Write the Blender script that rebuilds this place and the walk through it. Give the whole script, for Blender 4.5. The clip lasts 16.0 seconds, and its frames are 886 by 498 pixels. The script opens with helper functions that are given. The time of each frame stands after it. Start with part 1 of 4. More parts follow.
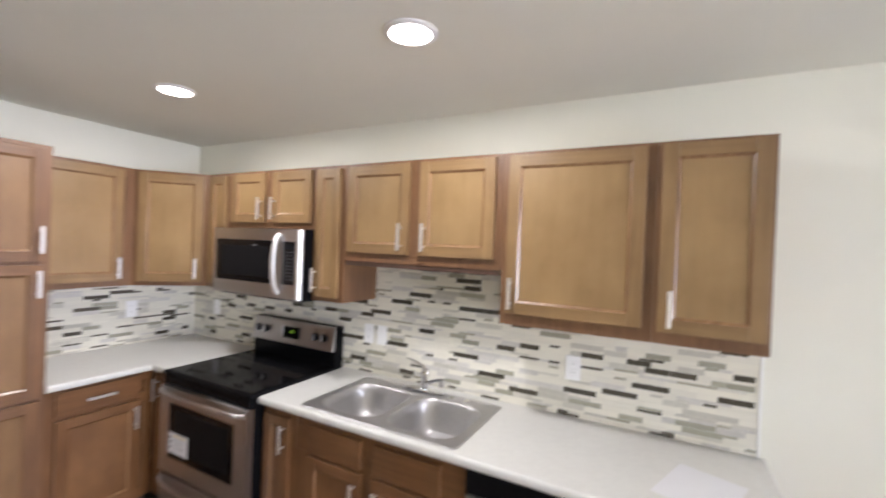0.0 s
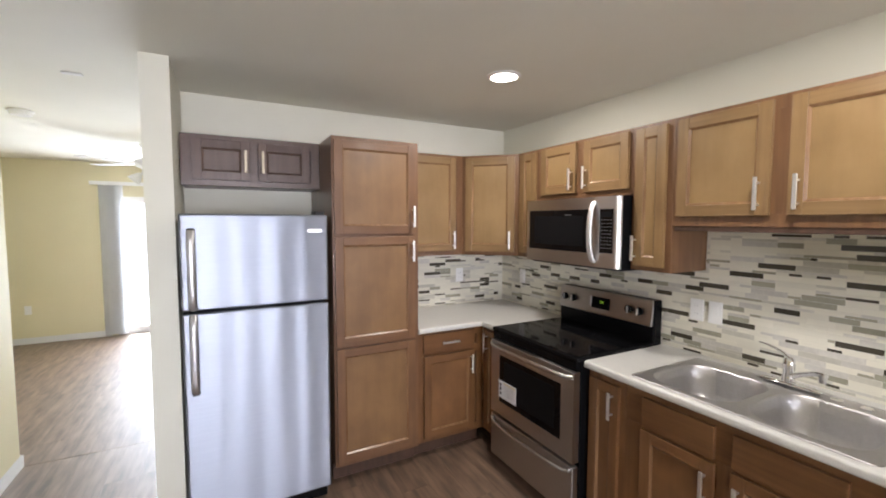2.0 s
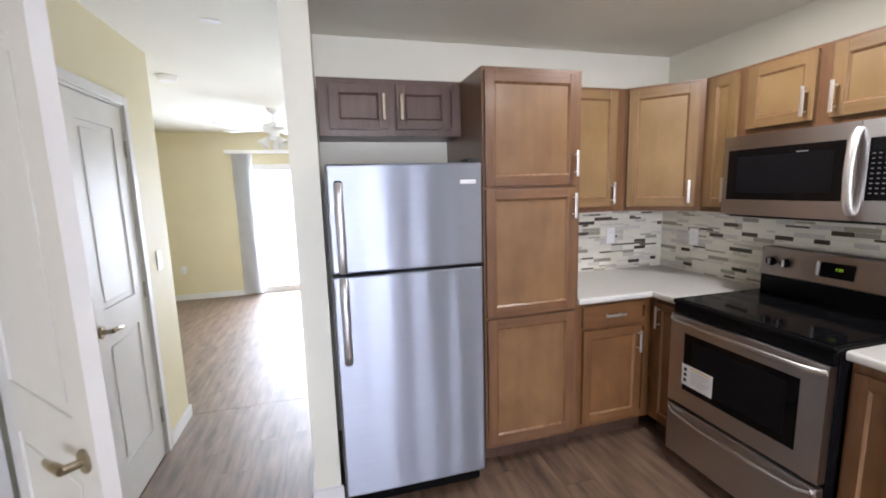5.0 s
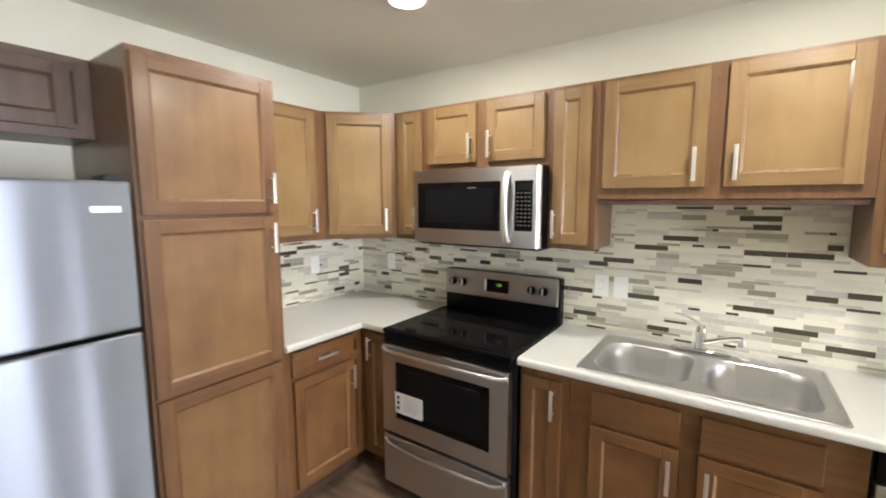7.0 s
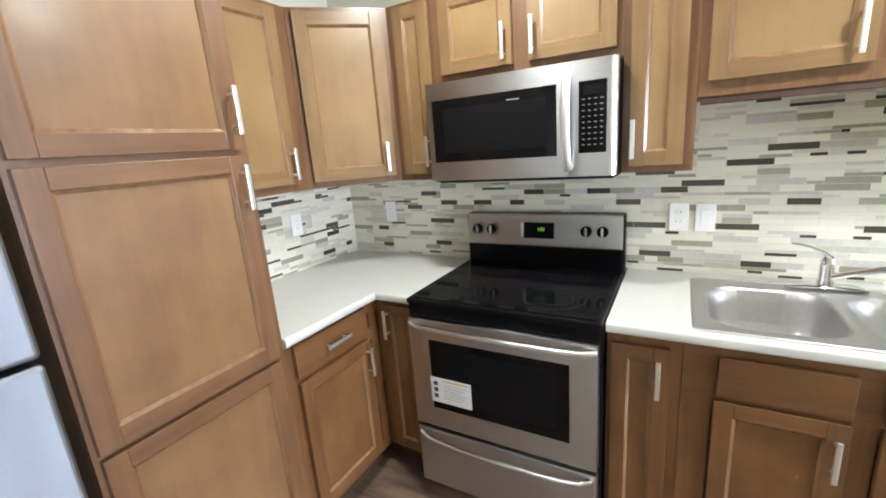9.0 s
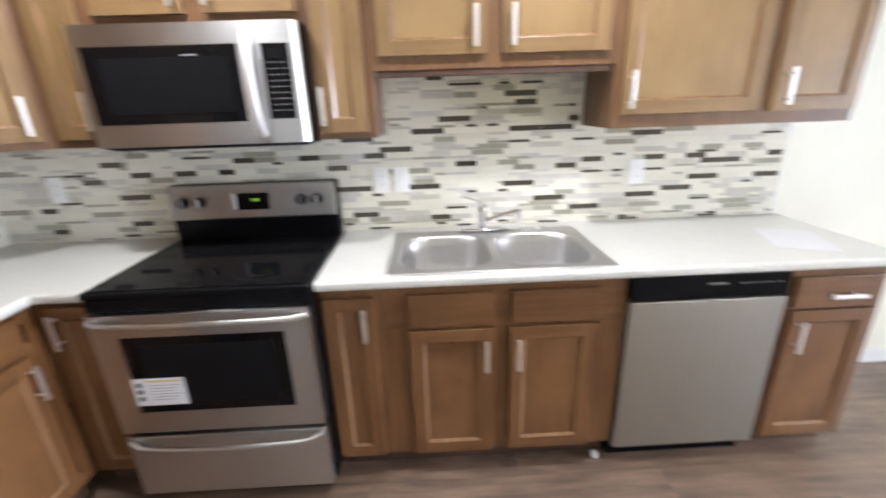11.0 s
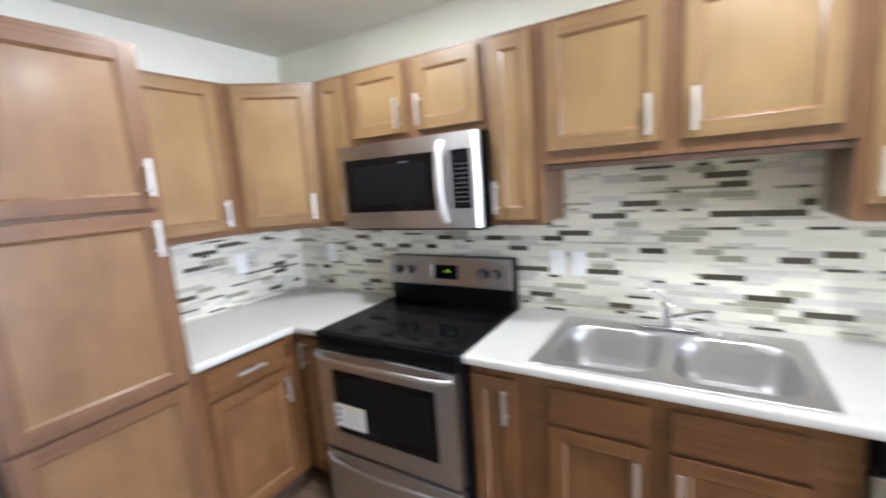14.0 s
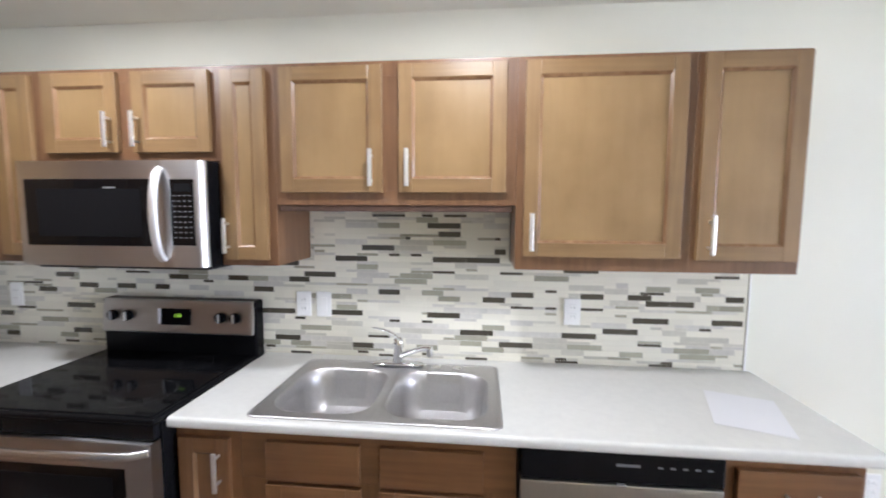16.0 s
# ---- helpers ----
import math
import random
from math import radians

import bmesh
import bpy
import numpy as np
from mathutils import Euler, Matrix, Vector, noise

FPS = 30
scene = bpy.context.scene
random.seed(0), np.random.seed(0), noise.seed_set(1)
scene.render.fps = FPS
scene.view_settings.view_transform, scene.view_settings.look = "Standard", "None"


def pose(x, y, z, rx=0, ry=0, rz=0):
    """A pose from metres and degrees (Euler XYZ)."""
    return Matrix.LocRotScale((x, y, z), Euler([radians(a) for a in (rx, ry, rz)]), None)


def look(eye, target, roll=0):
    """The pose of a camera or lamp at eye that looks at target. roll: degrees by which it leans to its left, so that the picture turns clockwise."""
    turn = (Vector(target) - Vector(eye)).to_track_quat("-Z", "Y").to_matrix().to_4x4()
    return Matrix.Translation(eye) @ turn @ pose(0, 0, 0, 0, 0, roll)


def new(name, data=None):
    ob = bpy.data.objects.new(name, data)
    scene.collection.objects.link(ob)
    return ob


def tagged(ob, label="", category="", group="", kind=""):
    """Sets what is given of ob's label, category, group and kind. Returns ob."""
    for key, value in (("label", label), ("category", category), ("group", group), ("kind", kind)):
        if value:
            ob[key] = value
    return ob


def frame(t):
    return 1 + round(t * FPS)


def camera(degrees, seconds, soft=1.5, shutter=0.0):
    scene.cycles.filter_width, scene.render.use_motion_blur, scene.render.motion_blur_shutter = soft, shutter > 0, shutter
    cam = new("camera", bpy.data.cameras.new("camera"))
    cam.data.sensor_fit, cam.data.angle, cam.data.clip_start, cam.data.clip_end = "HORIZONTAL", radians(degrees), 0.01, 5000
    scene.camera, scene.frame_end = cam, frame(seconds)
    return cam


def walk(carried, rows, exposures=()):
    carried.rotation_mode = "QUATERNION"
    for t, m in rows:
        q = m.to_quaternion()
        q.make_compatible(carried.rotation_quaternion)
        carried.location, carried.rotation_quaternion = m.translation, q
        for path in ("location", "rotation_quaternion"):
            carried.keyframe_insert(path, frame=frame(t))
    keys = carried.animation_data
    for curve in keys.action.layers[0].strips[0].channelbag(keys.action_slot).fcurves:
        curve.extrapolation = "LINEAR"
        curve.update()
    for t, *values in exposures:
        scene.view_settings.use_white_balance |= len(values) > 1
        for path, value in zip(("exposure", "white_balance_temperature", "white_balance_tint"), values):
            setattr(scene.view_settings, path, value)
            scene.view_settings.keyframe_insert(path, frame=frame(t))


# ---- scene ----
cam = camera(93.4, 16.0, soft=1.8, shutter=0.5)
PATH = [
    (0, (3.382, -2.077, 1.706), (2.445, -0.31, 1.695), 2.3),
    (0.5, (3.283, -2.213, 1.647), (1.992, -0.69, 1.53), -0.8),
    (1, (3.178, -2.34, 1.626), (1.465, -1.316, 1.491), -2.1),
    (1.5, (3.112, -2.357, 1.645), (1.232, -1.697, 1.479), -1.0),
    (2, (3.131, -2.278, 1.628), (1.367, -1.344, 1.498), 0.1),
    (2.5, (3.139, -2.23, 1.624), (1.328, -1.411, 1.404), -0.5),
    (3, (3.058, -2.292, 1.605), (1.119, -1.903, 1.309), -0.9),
    (5.3, (2.565, -2.463, 1.553), (0.675, -1.875, 1.264), -2.0),
    (5.5, (2.519, -2.455, 1.565), (0.672, -1.744, 1.276), -2.3),
    (6, (2.436, -2.491, 1.583), (0.775, -1.411, 1.309), -1.8),
    (6.5, (2.427, -2.45, 1.605), (1.088, -0.985, 1.358), -0.9),
    (7, (2.354, -2.291, 1.6), (1.219, -0.66, 1.374), -0.1),
    (7.5, (2.281, -2.116, 1.623), (1.234, -0.436, 1.335), -1.1),
    (8, (2.172, -2.023, 1.546), (1.153, -0.355, 1.123), -3.4),
    (8.2, (2.072, -2.014, 1.531), (1.06, -0.35, 1.075), -4.0),
    (10.3, (1.705, -1.977, 1.507), (1.106, -0.15, 0.984), -3.2),
    (10.5, (1.705, -1.971, 1.515), (1.304, -0.094, 0.952), -2.8),
    (11, (2.021, -1.988, 1.485), (2.075, -0.099, 0.831), -1.9),
    (11.5, (2.339, -2.064, 1.463), (2.752, -0.23, 0.781), -0.4),
    (12, (2.497, -2.017, 1.478), (3.086, -0.222, 0.819), 1.3),
    (12.5, (2.61, -1.951, 1.519), (3.002, -0.071, 0.96), 1.0),
    (13, (2.655, -1.919, 1.558), (2.68, 0.028, 1.1), -0.0),
    (13.5, (2.57, -1.911, 1.599), (2.139, 0.007, 1.228), -2.0),
    (14, (2.353, -1.952, 1.572), (1.321, -0.269, 1.254), -4.1),
    (14.5, (2.233, -2.033, 1.585), (0.813, -0.646, 1.337), -2.4),
    (15, (2.302, -2.033, 1.549), (1.133, -0.417, 1.402), 2.3),
    (15.5, (2.525, -1.919, 1.575), (2.017, 0.013, 1.471), 3.4),
    (16, (2.625, -1.856, 1.587), (2.433, 0.126, 1.408), 0.3),
]
EXPOSURES = [
    (0, 0.28, 6000, 12), (0.5, 0.50, 5950, 11), (1.5, 0.10, 6400, 11), (2, 0.00, 6400, 11), (3, 0.05, 6400, 11), (5.5, 0.10, 6050, 13),
    (6, 0.21, 6050, 8), (6.5, 0.44, 6450, 6), (7.5, 0.46, 6350, 4), (8.2, 0.62, 6100, 3), (10.5, 0.79, 5700, 1), (11.5, 0.62, 5850, 16),
    (12, 0.51, 5850, 16), (12.5, 0.40, 5950, 14), (14, 0.62, 5600, 7), (14.5, 0.49, 6100, 12), (15, 0.50, 6250, 9), (15.5, 0.54, 5600, 9),
    (16, 0.43, 5600, 10),
]
walk(cam, [(t, look(eye, target, roll)) for t, eye, target, roll in PATH], EXPOSURES)

# ---- world and light ----
world = bpy.data.worlds.new("world")
scene.world = world
world.use_nodes = True
wn = world.node_tree.nodes
sky = wn.new("ShaderNodeTexSky")
sky.sky_type, sky.sun_disc = "NISHITA", False
sky.sun_elevation, sky.sun_rotation = radians(43), radians(-80)
world.node_tree.links.new(sky.outputs[0], wn["Background"].inputs[0])
wn["Background"].inputs[1].default_value = 0.12


def lamp(name, kind, energy, m, color=(1, 1, 1), **more):
    data = bpy.data.lights.new(name, kind)
    data.energy, data.color = energy, color
    for key, value in more.items():
        if key == "size": data.size = value
        if key == "size_y": data.size_y = value
        if key == "shape": data.shape = value
        if key == "angle": data.angle = value
        if key == "spread": data.spread = value
    ob = new(name, data)
    ob.matrix_world = m
    return ob


lamp("sun", "SUN", 4.0, look((-6, -3.6, 5), (-4, -3.24, 3.14)), (1.0, 0.95, 0.88), angle=radians(0.6))
lamp("patio_door_daylight", "AREA", 180, look((-4.5, -2.72, 1.0), (0, -2.72, 1.0)), (0.84, 0.89, 1.0), shape="RECTANGLE", size=2.0, size_y=2.2)
lamp("window_daylight", "AREA", 76, look((7.5, -2.3, 1.2), (0, -2.3, 1.2)), (0.9, 0.9, 1.0), shape="RECTANGLE", size=1.9, size_y=1.9, spread=radians(109))
LIGHTS = [(1.178, -0.862), (2.58, -0.867)]
for lx, ly in LIGHTS:
    lamp("downlight_lamp", "AREA", 13.5, look((lx, ly, 2.424), (lx, ly, 0)), (1.0, 0.94, 0.89), shape="DISK", size=0.14)

# ---- materials ----


def material(name, base, rough=0.5, metal=0.0, other=None, scale=(8, 8, 8), bump=0.0, bump_scale=60, coat=0.0, emit=0.0, spread=0.12, piece=0.0):
    """A surface with stains at one scale and grain at another."""
    m = bpy.data.materials.new(name)
    m.use_nodes = True
    nt = m.node_tree
    b = nt.nodes["Principled BSDF"]
    b.inputs["Roughness"].default_value = rough
    b.inputs["Metallic"].default_value = metal
    b.inputs["Coat Weight"].default_value = coat
    b.inputs["Coat Roughness"].default_value = 0.15
    tc = nt.nodes.new("ShaderNodeTexCoord")
    mp = nt.nodes.new("ShaderNodeMapping")
    mp.inputs["Scale"].default_value = scale
    nt.links.new(tc.outputs["Object"], mp.inputs[0])
    big = nt.nodes.new("ShaderNodeTexNoise")
    big.inputs["Scale"].default_value = 1.0
    big.inputs["Detail"].default_value = 6
    nt.links.new(mp.outputs[0], big.inputs["Vector"])
    ramp = nt.nodes.new("ShaderNodeValToRGB")
    lo = other or tuple(c * (1 - spread) for c in base)
    ramp.color_ramp.elements[0].position, ramp.color_ramp.elements[1].position = 0.3, 0.7
    ramp.color_ramp.elements[0].color = (*lo, 1)
    ramp.color_ramp.elements[1].color = (*base, 1)
    nt.links.new(big.outputs[0], ramp.inputs[0])
    out = ramp.outputs[0]
    if piece:
        info = nt.nodes.new("ShaderNodeObjectInfo")
        geo = nt.nodes.new("ShaderNodeNewGeometry")
        add = nt.nodes.new("ShaderNodeMath")
        nt.links.new(info.outputs["Random"], add.inputs[0])
        nt.links.new(geo.outputs["Random Per Island"], add.inputs[1])
        fr = nt.nodes.new("ShaderNodeMath")
        fr.operation = "FRACT"
        nt.links.new(add.outputs[0], fr.inputs[0])
        rg = nt.nodes.new("ShaderNodeMapRange")
        rg.inputs[3].default_value, rg.inputs[4].default_value = 1 - piece, 1 + piece
        nt.links.new(fr.outputs[0], rg.inputs[0])
        hs = nt.nodes.new("ShaderNodeHueSaturation")
        nt.links.new(rg.outputs[0], hs.inputs["Value"])
        nt.links.new(out, hs.inputs["Color"])
        out = hs.outputs[0]
    nt.links.new(out, b.inputs["Base Color"])
    if bump:
        fine = nt.nodes.new("ShaderNodeTexNoise")
        fine.inputs["Scale"].default_value = bump_scale
        fine.inputs["Detail"].default_value = 3
        nt.links.new(tc.outputs["Object"], fine.inputs["Vector"])
        bp = nt.nodes.new("ShaderNodeBump")
        bp.inputs["Strength"].default_value = bump
        bp.inputs["Distance"].default_value = 0.002
        nt.links.new(fine.outputs[0], bp.inputs["Height"])
        nt.links.new(bp.outputs[0], b.inputs["Normal"])
    if emit:
        b.inputs["Emission Color"].default_value = (*base, 1)
        b.inputs["Emission Strength"].default_value = emit
    return m


def wood(name, dark, light, grain=(45, 45, 2.2), rough=0.32, coat=0.25, mottle=1.0, cloud=(1, 1, 1), coat_rough=0.2):
    """Stained maple: fine streaks along one axis over a soft cloudy figure."""
    m = bpy.data.materials.new(name)
    m.use_nodes = True
    nt = m.node_tree
    b = nt.nodes["Principled BSDF"]
    b.inputs["Roughness"].default_value = rough
    b.inputs["Coat Weight"].default_value = coat
    b.inputs["Coat Roughness"].default_value = coat_rough
    tc = nt.nodes.new("ShaderNodeTexCoord")
    info = nt.nodes.new("ShaderNodeObjectInfo")
    off = nt.nodes.new("ShaderNodeVectorMath")
    off.operation = "ADD"
    sc = nt.nodes.new("ShaderNodeVectorMath")
    sc.operation = "SCALE"
    sc.inputs["Scale"].default_value = 17.0
    comb = nt.nodes.new("ShaderNodeCombineXYZ")
    for k in range(3):
        nt.links.new(info.outputs["Random"], comb.inputs[k])
    nt.links.new(comb.outputs[0], sc.inputs[0])
    nt.links.new(tc.outputs["Object"], off.inputs[0])
    nt.links.new(sc.outputs[0], off.inputs[1])
    mp = nt.nodes.new("ShaderNodeMapping")
    mp.inputs["Scale"].default_value = grain
    nt.links.new(off.outputs[0], mp.inputs[0])
    a = nt.nodes.new("ShaderNodeTexNoise")
    a.inputs["Scale"].default_value, a.inputs["Detail"].default_value, a.inputs["Roughness"].default_value = 1.0, 8, 0.6
    nt.links.new(mp.outputs[0], a.inputs["Vector"])
    c = nt.nodes.new("ShaderNodeTexNoise")
    c.inputs["Scale"].default_value, c.inputs["Detail"].default_value = 4.5, 4
    mc = nt.nodes.new("ShaderNodeMapping")
    mc.inputs["Scale"].default_value = cloud
    nt.links.new(off.outputs[0], mc.inputs[0])
    nt.links.new(mc.outputs[0], c.inputs["Vector"])
    mix = nt.nodes.new("ShaderNodeMath")
    mix.operation = "MULTIPLY_ADD"
    mix.inputs[1].default_value = mottle
    nt.links.new(c.outputs[0], mix.inputs[0])
    nt.links.new(a.outputs[0], mix.inputs[2])
    half = nt.nodes.new("ShaderNodeMath")
    half.operation = "DIVIDE"
    half.inputs[1].default_value = 1 + mottle
    nt.links.new(mix.outputs[0], half.inputs[0])
    ramp = nt.nodes.new("ShaderNodeValToRGB")
    ramp.color_ramp.elements[0].position, ramp.color_ramp.elements[1].position = 0.36, 0.64
    ramp.color_ramp.elements[0].color, ramp.color_ramp.elements[1].color = (*dark, 1), (*light, 1)
    nt.links.new(half.outputs[0], ramp.inputs[0])
    nt.links.new(ramp.outputs[0], b.inputs["Base Color"])
    bp = nt.nodes.new("ShaderNodeBump")
    bp.inputs["Strength"].default_value, bp.inputs["Distance"].default_value = 0.12, 0.001
    nt.links.new(a.outputs[0], bp.inputs["Height"])
    nt.links.new(bp.outputs[0], b.inputs["Normal"])
    return m


def brushed(name, base, rough, stretch, wave=0.0, wave_scale=(1, 3, 1), along=0.0):
    """Brushed steel: fine grooves along one axis and, on thin sheet, slow waves."""
    m = bpy.data.materials.new(name)
    m.use_nodes = True
    nt = m.node_tree
    b = nt.nodes["Principled BSDF"]
    b.inputs["Metallic"].default_value = 1.0
    b.inputs["Roughness"].default_value = rough
    tc = nt.nodes.new("ShaderNodeTexCoord")
    mp = nt.nodes.new("ShaderNodeMapping")
    mp.inputs["Scale"].default_value = stretch
    nt.links.new(tc.outputs["Object"], mp.inputs[0])
    a = nt.nodes.new("ShaderNodeTexNoise")
    a.inputs["Scale"].default_value, a.inputs["Detail"].default_value = 1.0, 4
    nt.links.new(mp.outputs[0], a.inputs["Vector"])
    ramp = nt.nodes.new("ShaderNodeValToRGB")
    ramp.color_ramp.elements[0].color = (*[c * 0.82 for c in base], 1)
    ramp.color_ramp.elements[1].color = (*base, 1)
    nt.links.new(a.outputs[0], ramp.inputs[0])
    nt.links.new(ramp.outputs[0], b.inputs["Base Color"])
    bp = nt.nodes.new("ShaderNodeBump")
    bp.inputs["Strength"].default_value, bp.inputs["Distance"].default_value = 0.15, 0.0003
    nt.links.new(a.outputs[0], bp.inputs["Height"])
    if wave:
        mw = nt.nodes.new("ShaderNodeMapping")
        mw.inputs["Scale"].default_value = wave_scale
        nt.links.new(tc.outputs["Object"], mw.inputs[0])
        w = nt.nodes.new("ShaderNodeTexNoise")
        w.inputs["Scale"].default_value, w.inputs["Detail"].default_value = 1.0, 1
        nt.links.new(mw.outputs[0], w.inputs["Vector"])
        b2 = nt.nodes.new("ShaderNodeBump")
        b2.inputs["Strength"].default_value, b2.inputs["Distance"].default_value = 1.0, wave
        nt.links.new(w.outputs[0], b2.inputs["Height"])
        nt.links.new(b2.outputs[0], bp.inputs["Normal"])
    nt.links.new(bp.outputs[0], b.inputs["Normal"])
    if along:
        b.inputs["Anisotropic"].default_value = along
        b.inputs["Anisotropic Rotation"].default_value = 0.25
        tg = nt.nodes.new("ShaderNodeTangent")
        tg.direction_type, tg.axis = "RADIAL", "Z"
        nt.links.new(tg.outputs[0], b.inputs["Tangent"])
    return m


M_WALL = material("wall_paint_offwhite", (0.85, 0.84, 0.73), 0.6, scale=(1.5, 1.5, 1.5), spread=0.05, bump=0.25, bump_scale=140)
M_YELLOW = material("wall_paint_cream", (0.78, 0.72, 0.5), 0.6, scale=(1.5, 1.5, 1.5), spread=0.05, bump=0.25, bump_scale=140)
M_CEIL = material("ceiling_paint", (0.87, 0.865, 0.77), 0.8, scale=(1.2, 1.2, 1.2), spread=0.06, bump=0.5, bump_scale=90)
M_TRIM = material("trim_paint", (0.8, 0.8, 0.8), 0.3, spread=0.04)
M_DOOR = material("door_paint", (0.8, 0.8, 0.78), 0.38, spread=0.04)
M_FRAME = wood("maple_frame", (0.125, 0.06, 0.028), (0.205, 0.104, 0.047), rough=0.36, coat=0.3, mottle=0.7)
M_RAIL = wood("maple_rail", (0.125, 0.06, 0.028), (0.205, 0.104, 0.047), grain=(2.2, 45, 45), rough=0.36, coat=0.3, mottle=0.7)
M_PANEL = wood("maple_panel", (0.225, 0.137, 0.056), (0.3, 0.19, 0.083), grain=(20, 20, 2.5), rough=0.36, coat=0.35, mottle=2.2)
# Deeper base maple: tone partly stands in for dimmer light below the counter.
M_BASE = wood("deep_shaded_maple_frame", (0.118, 0.051, 0.018), (0.2, 0.095, 0.035), rough=0.36, coat=0.12, mottle=0.7)
M_BASE_RAIL = wood("deep_shaded_maple_rail", (0.118, 0.051, 0.018), (0.2, 0.095, 0.035), grain=(2.2, 45, 45), rough=0.36, coat=0.12, mottle=0.7)
M_BASE_PANEL = wood("deep_shaded_maple_panel", (0.13, 0.058, 0.021), (0.212, 0.102, 0.038), grain=(20, 20, 2.5), rough=0.36, coat=0.12, mottle=2.0)
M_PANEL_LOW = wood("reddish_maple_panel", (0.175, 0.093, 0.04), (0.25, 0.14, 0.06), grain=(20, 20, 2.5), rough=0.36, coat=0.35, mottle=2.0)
M_STILE = wood("light_maple_stile", (0.185, 0.108, 0.045), (0.26, 0.16, 0.069), rough=0.36, coat=0.3, mottle=0.9)
M_STILE_RAIL = wood("light_maple_rail", (0.185, 0.108, 0.045), (0.26, 0.16, 0.069), grain=(2.2, 45, 45), rough=0.36, coat=0.3, mottle=0.9)
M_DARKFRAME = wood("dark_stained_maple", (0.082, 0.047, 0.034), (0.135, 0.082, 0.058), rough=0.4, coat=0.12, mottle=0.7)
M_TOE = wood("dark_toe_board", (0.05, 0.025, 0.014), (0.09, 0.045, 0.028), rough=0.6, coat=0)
M_COUNTER = material("counter_laminate", (0.68, 0.675, 0.64), 0.28, scale=(40, 40, 40), spread=0.06)
M_FRIDGE = brushed("fridge_steel", (0.335, 0.36, 0.415), 0.46, (4, 4, 700), 0.018, (1.0, 4.6, 0.4), along=0.8)
M_STEEL = brushed("appliance_steel", (0.58, 0.565, 0.555), 0.36, (4, 4, 700), 0.003, (4, 1, 1), along=0.7)
M_DW = brushed("dishwasher_steel", (0.46, 0.45, 0.42), 0.4, (500, 4, 4))
M_SINK = brushed("sink_steel", (0.64, 0.63, 0.63), 0.42, (90, 90, 90))
M_CHROME = material("chrome", (0.85, 0.85, 0.86), 0.08, 1.0, spread=0.02)
M_PULL = material("satin_nickel", (0.92, 0.91, 0.9), 0.38, 1.0, spread=0.04)
M_BAR = material("grey_steel_bar", (0.72, 0.72, 0.74), 0.38, 1.0)
M_MOULD = wood("maple_moulding", (0.16, 0.08, 0.036), (0.29, 0.17, 0.086), rough=0.27, coat=0.5, mottle=0.5)
M_SATIN = material("satin_steel_handle", (0.85, 0.84, 0.84), 0.5, 1.0, spread=0.03)
M_BRASS = material("aged_nickel_lever", (0.42, 0.36, 0.27), 0.3, 1.0)
M_BLACK = material("black_enamel", (0.007, 0.007, 0.008), 0.22, coat=0.4)
M_GLASSTOP = material("black_ceramic_glass", (0.006, 0.006, 0.007), 0.06)
M_RING = material("burner_ring_print", (0.055, 0.055, 0.055), 0.2)
M_SMOKED = material("smoked_oven_glass", (0.006, 0.0055, 0.006), 0.08)
M_INNER = material("oven_mesh", (0.009, 0.009, 0.01), 0.45)
M_DARK = material("dark_plastic", (0.03, 0.03, 0.032), 0.45)
M_GREY = material("grey_plastic", (0.25, 0.25, 0.25), 0.5)
M_WHITE = material("white_plastic", (0.9, 0.9, 0.89), 0.35, spread=0.02)
M_PAPER = material("paper", (0.76, 0.76, 0.78), 0.7, spread=0.02)
M_INK = material("ink", (0.03, 0.03, 0.035), 0.6)
M_YINK = material("yellow_ink", (0.7, 0.5, 0.1), 0.6)
M_KEY = material("key_legend_print", (0.2, 0.2, 0.21), 0.5)
M_GREEN = material("green_digits", (0.5, 0.95, 0.06), 0.5, emit=0.4)
M_LAMP = material("lamp_diffuser", (1.0, 0.93, 0.84), 0.5, emit=14)
M_GROUT = material("grout", (0.79, 0.76, 0.66), 0.8, scale=(30, 30, 30))
TILE_COLOURS = [
    material("tile_cream_glass", (0.8, 0.775, 0.67), 0.25, spread=0.04, piece=0.05),
    material("tile_pale_grey", (0.66, 0.64, 0.585), 0.2, scale=(60, 60, 60), piece=0.08),
    material("tile_sage_grey", (0.4, 0.385, 0.3), 0.2, scale=(60, 60, 60), piece=0.12),
    material("tile_charcoal", (0.085, 0.075, 0.055), 0.15, scale=(60, 60, 60), piece=0.25),
    material("tile_light_stone", (0.58, 0.56, 0.48), 0.35, scale=(60, 60, 60), piece=0.1),
]
M_PLANK = wood("vinyl_plank", (0.07, 0.039, 0.024), (0.262, 0.168, 0.108), grain=(2.5, 22, 22), rough=0.5, coat=0.85, mottle=1.2, cloud=(0.9, 4.5, 4.5), coat_rough=0.5)
M_PLANK.node_tree.nodes["Principled BSDF"].inputs["Specular IOR Level"].default_value = 0.8
M_SUBFLOOR = material("subfloor", (0.12, 0.08, 0.058), 0.8)
M_BLIND = material("vinyl_blind", (0.94, 0.94, 0.94), 0.5)
M_CONCRETE = material("concrete", (0.5, 0.49, 0.46), 0.9, bump=0.3)
M_SHADE = material("frosted_glass_shade", (0.85, 0.84, 0.8), 0.4)
M_HINGE = material("hinge_metal", (0.55, 0.53, 0.5), 0.35, 1.0)
M_BLIND.use_nodes = True
_n = M_BLIND.node_tree
_t = _n.nodes.new("ShaderNodeBsdfTranslucent")
_t.inputs[0].default_value = (0.97, 0.98, 0.99, 1)
_mx = _n.nodes.new("ShaderNodeMixShader")
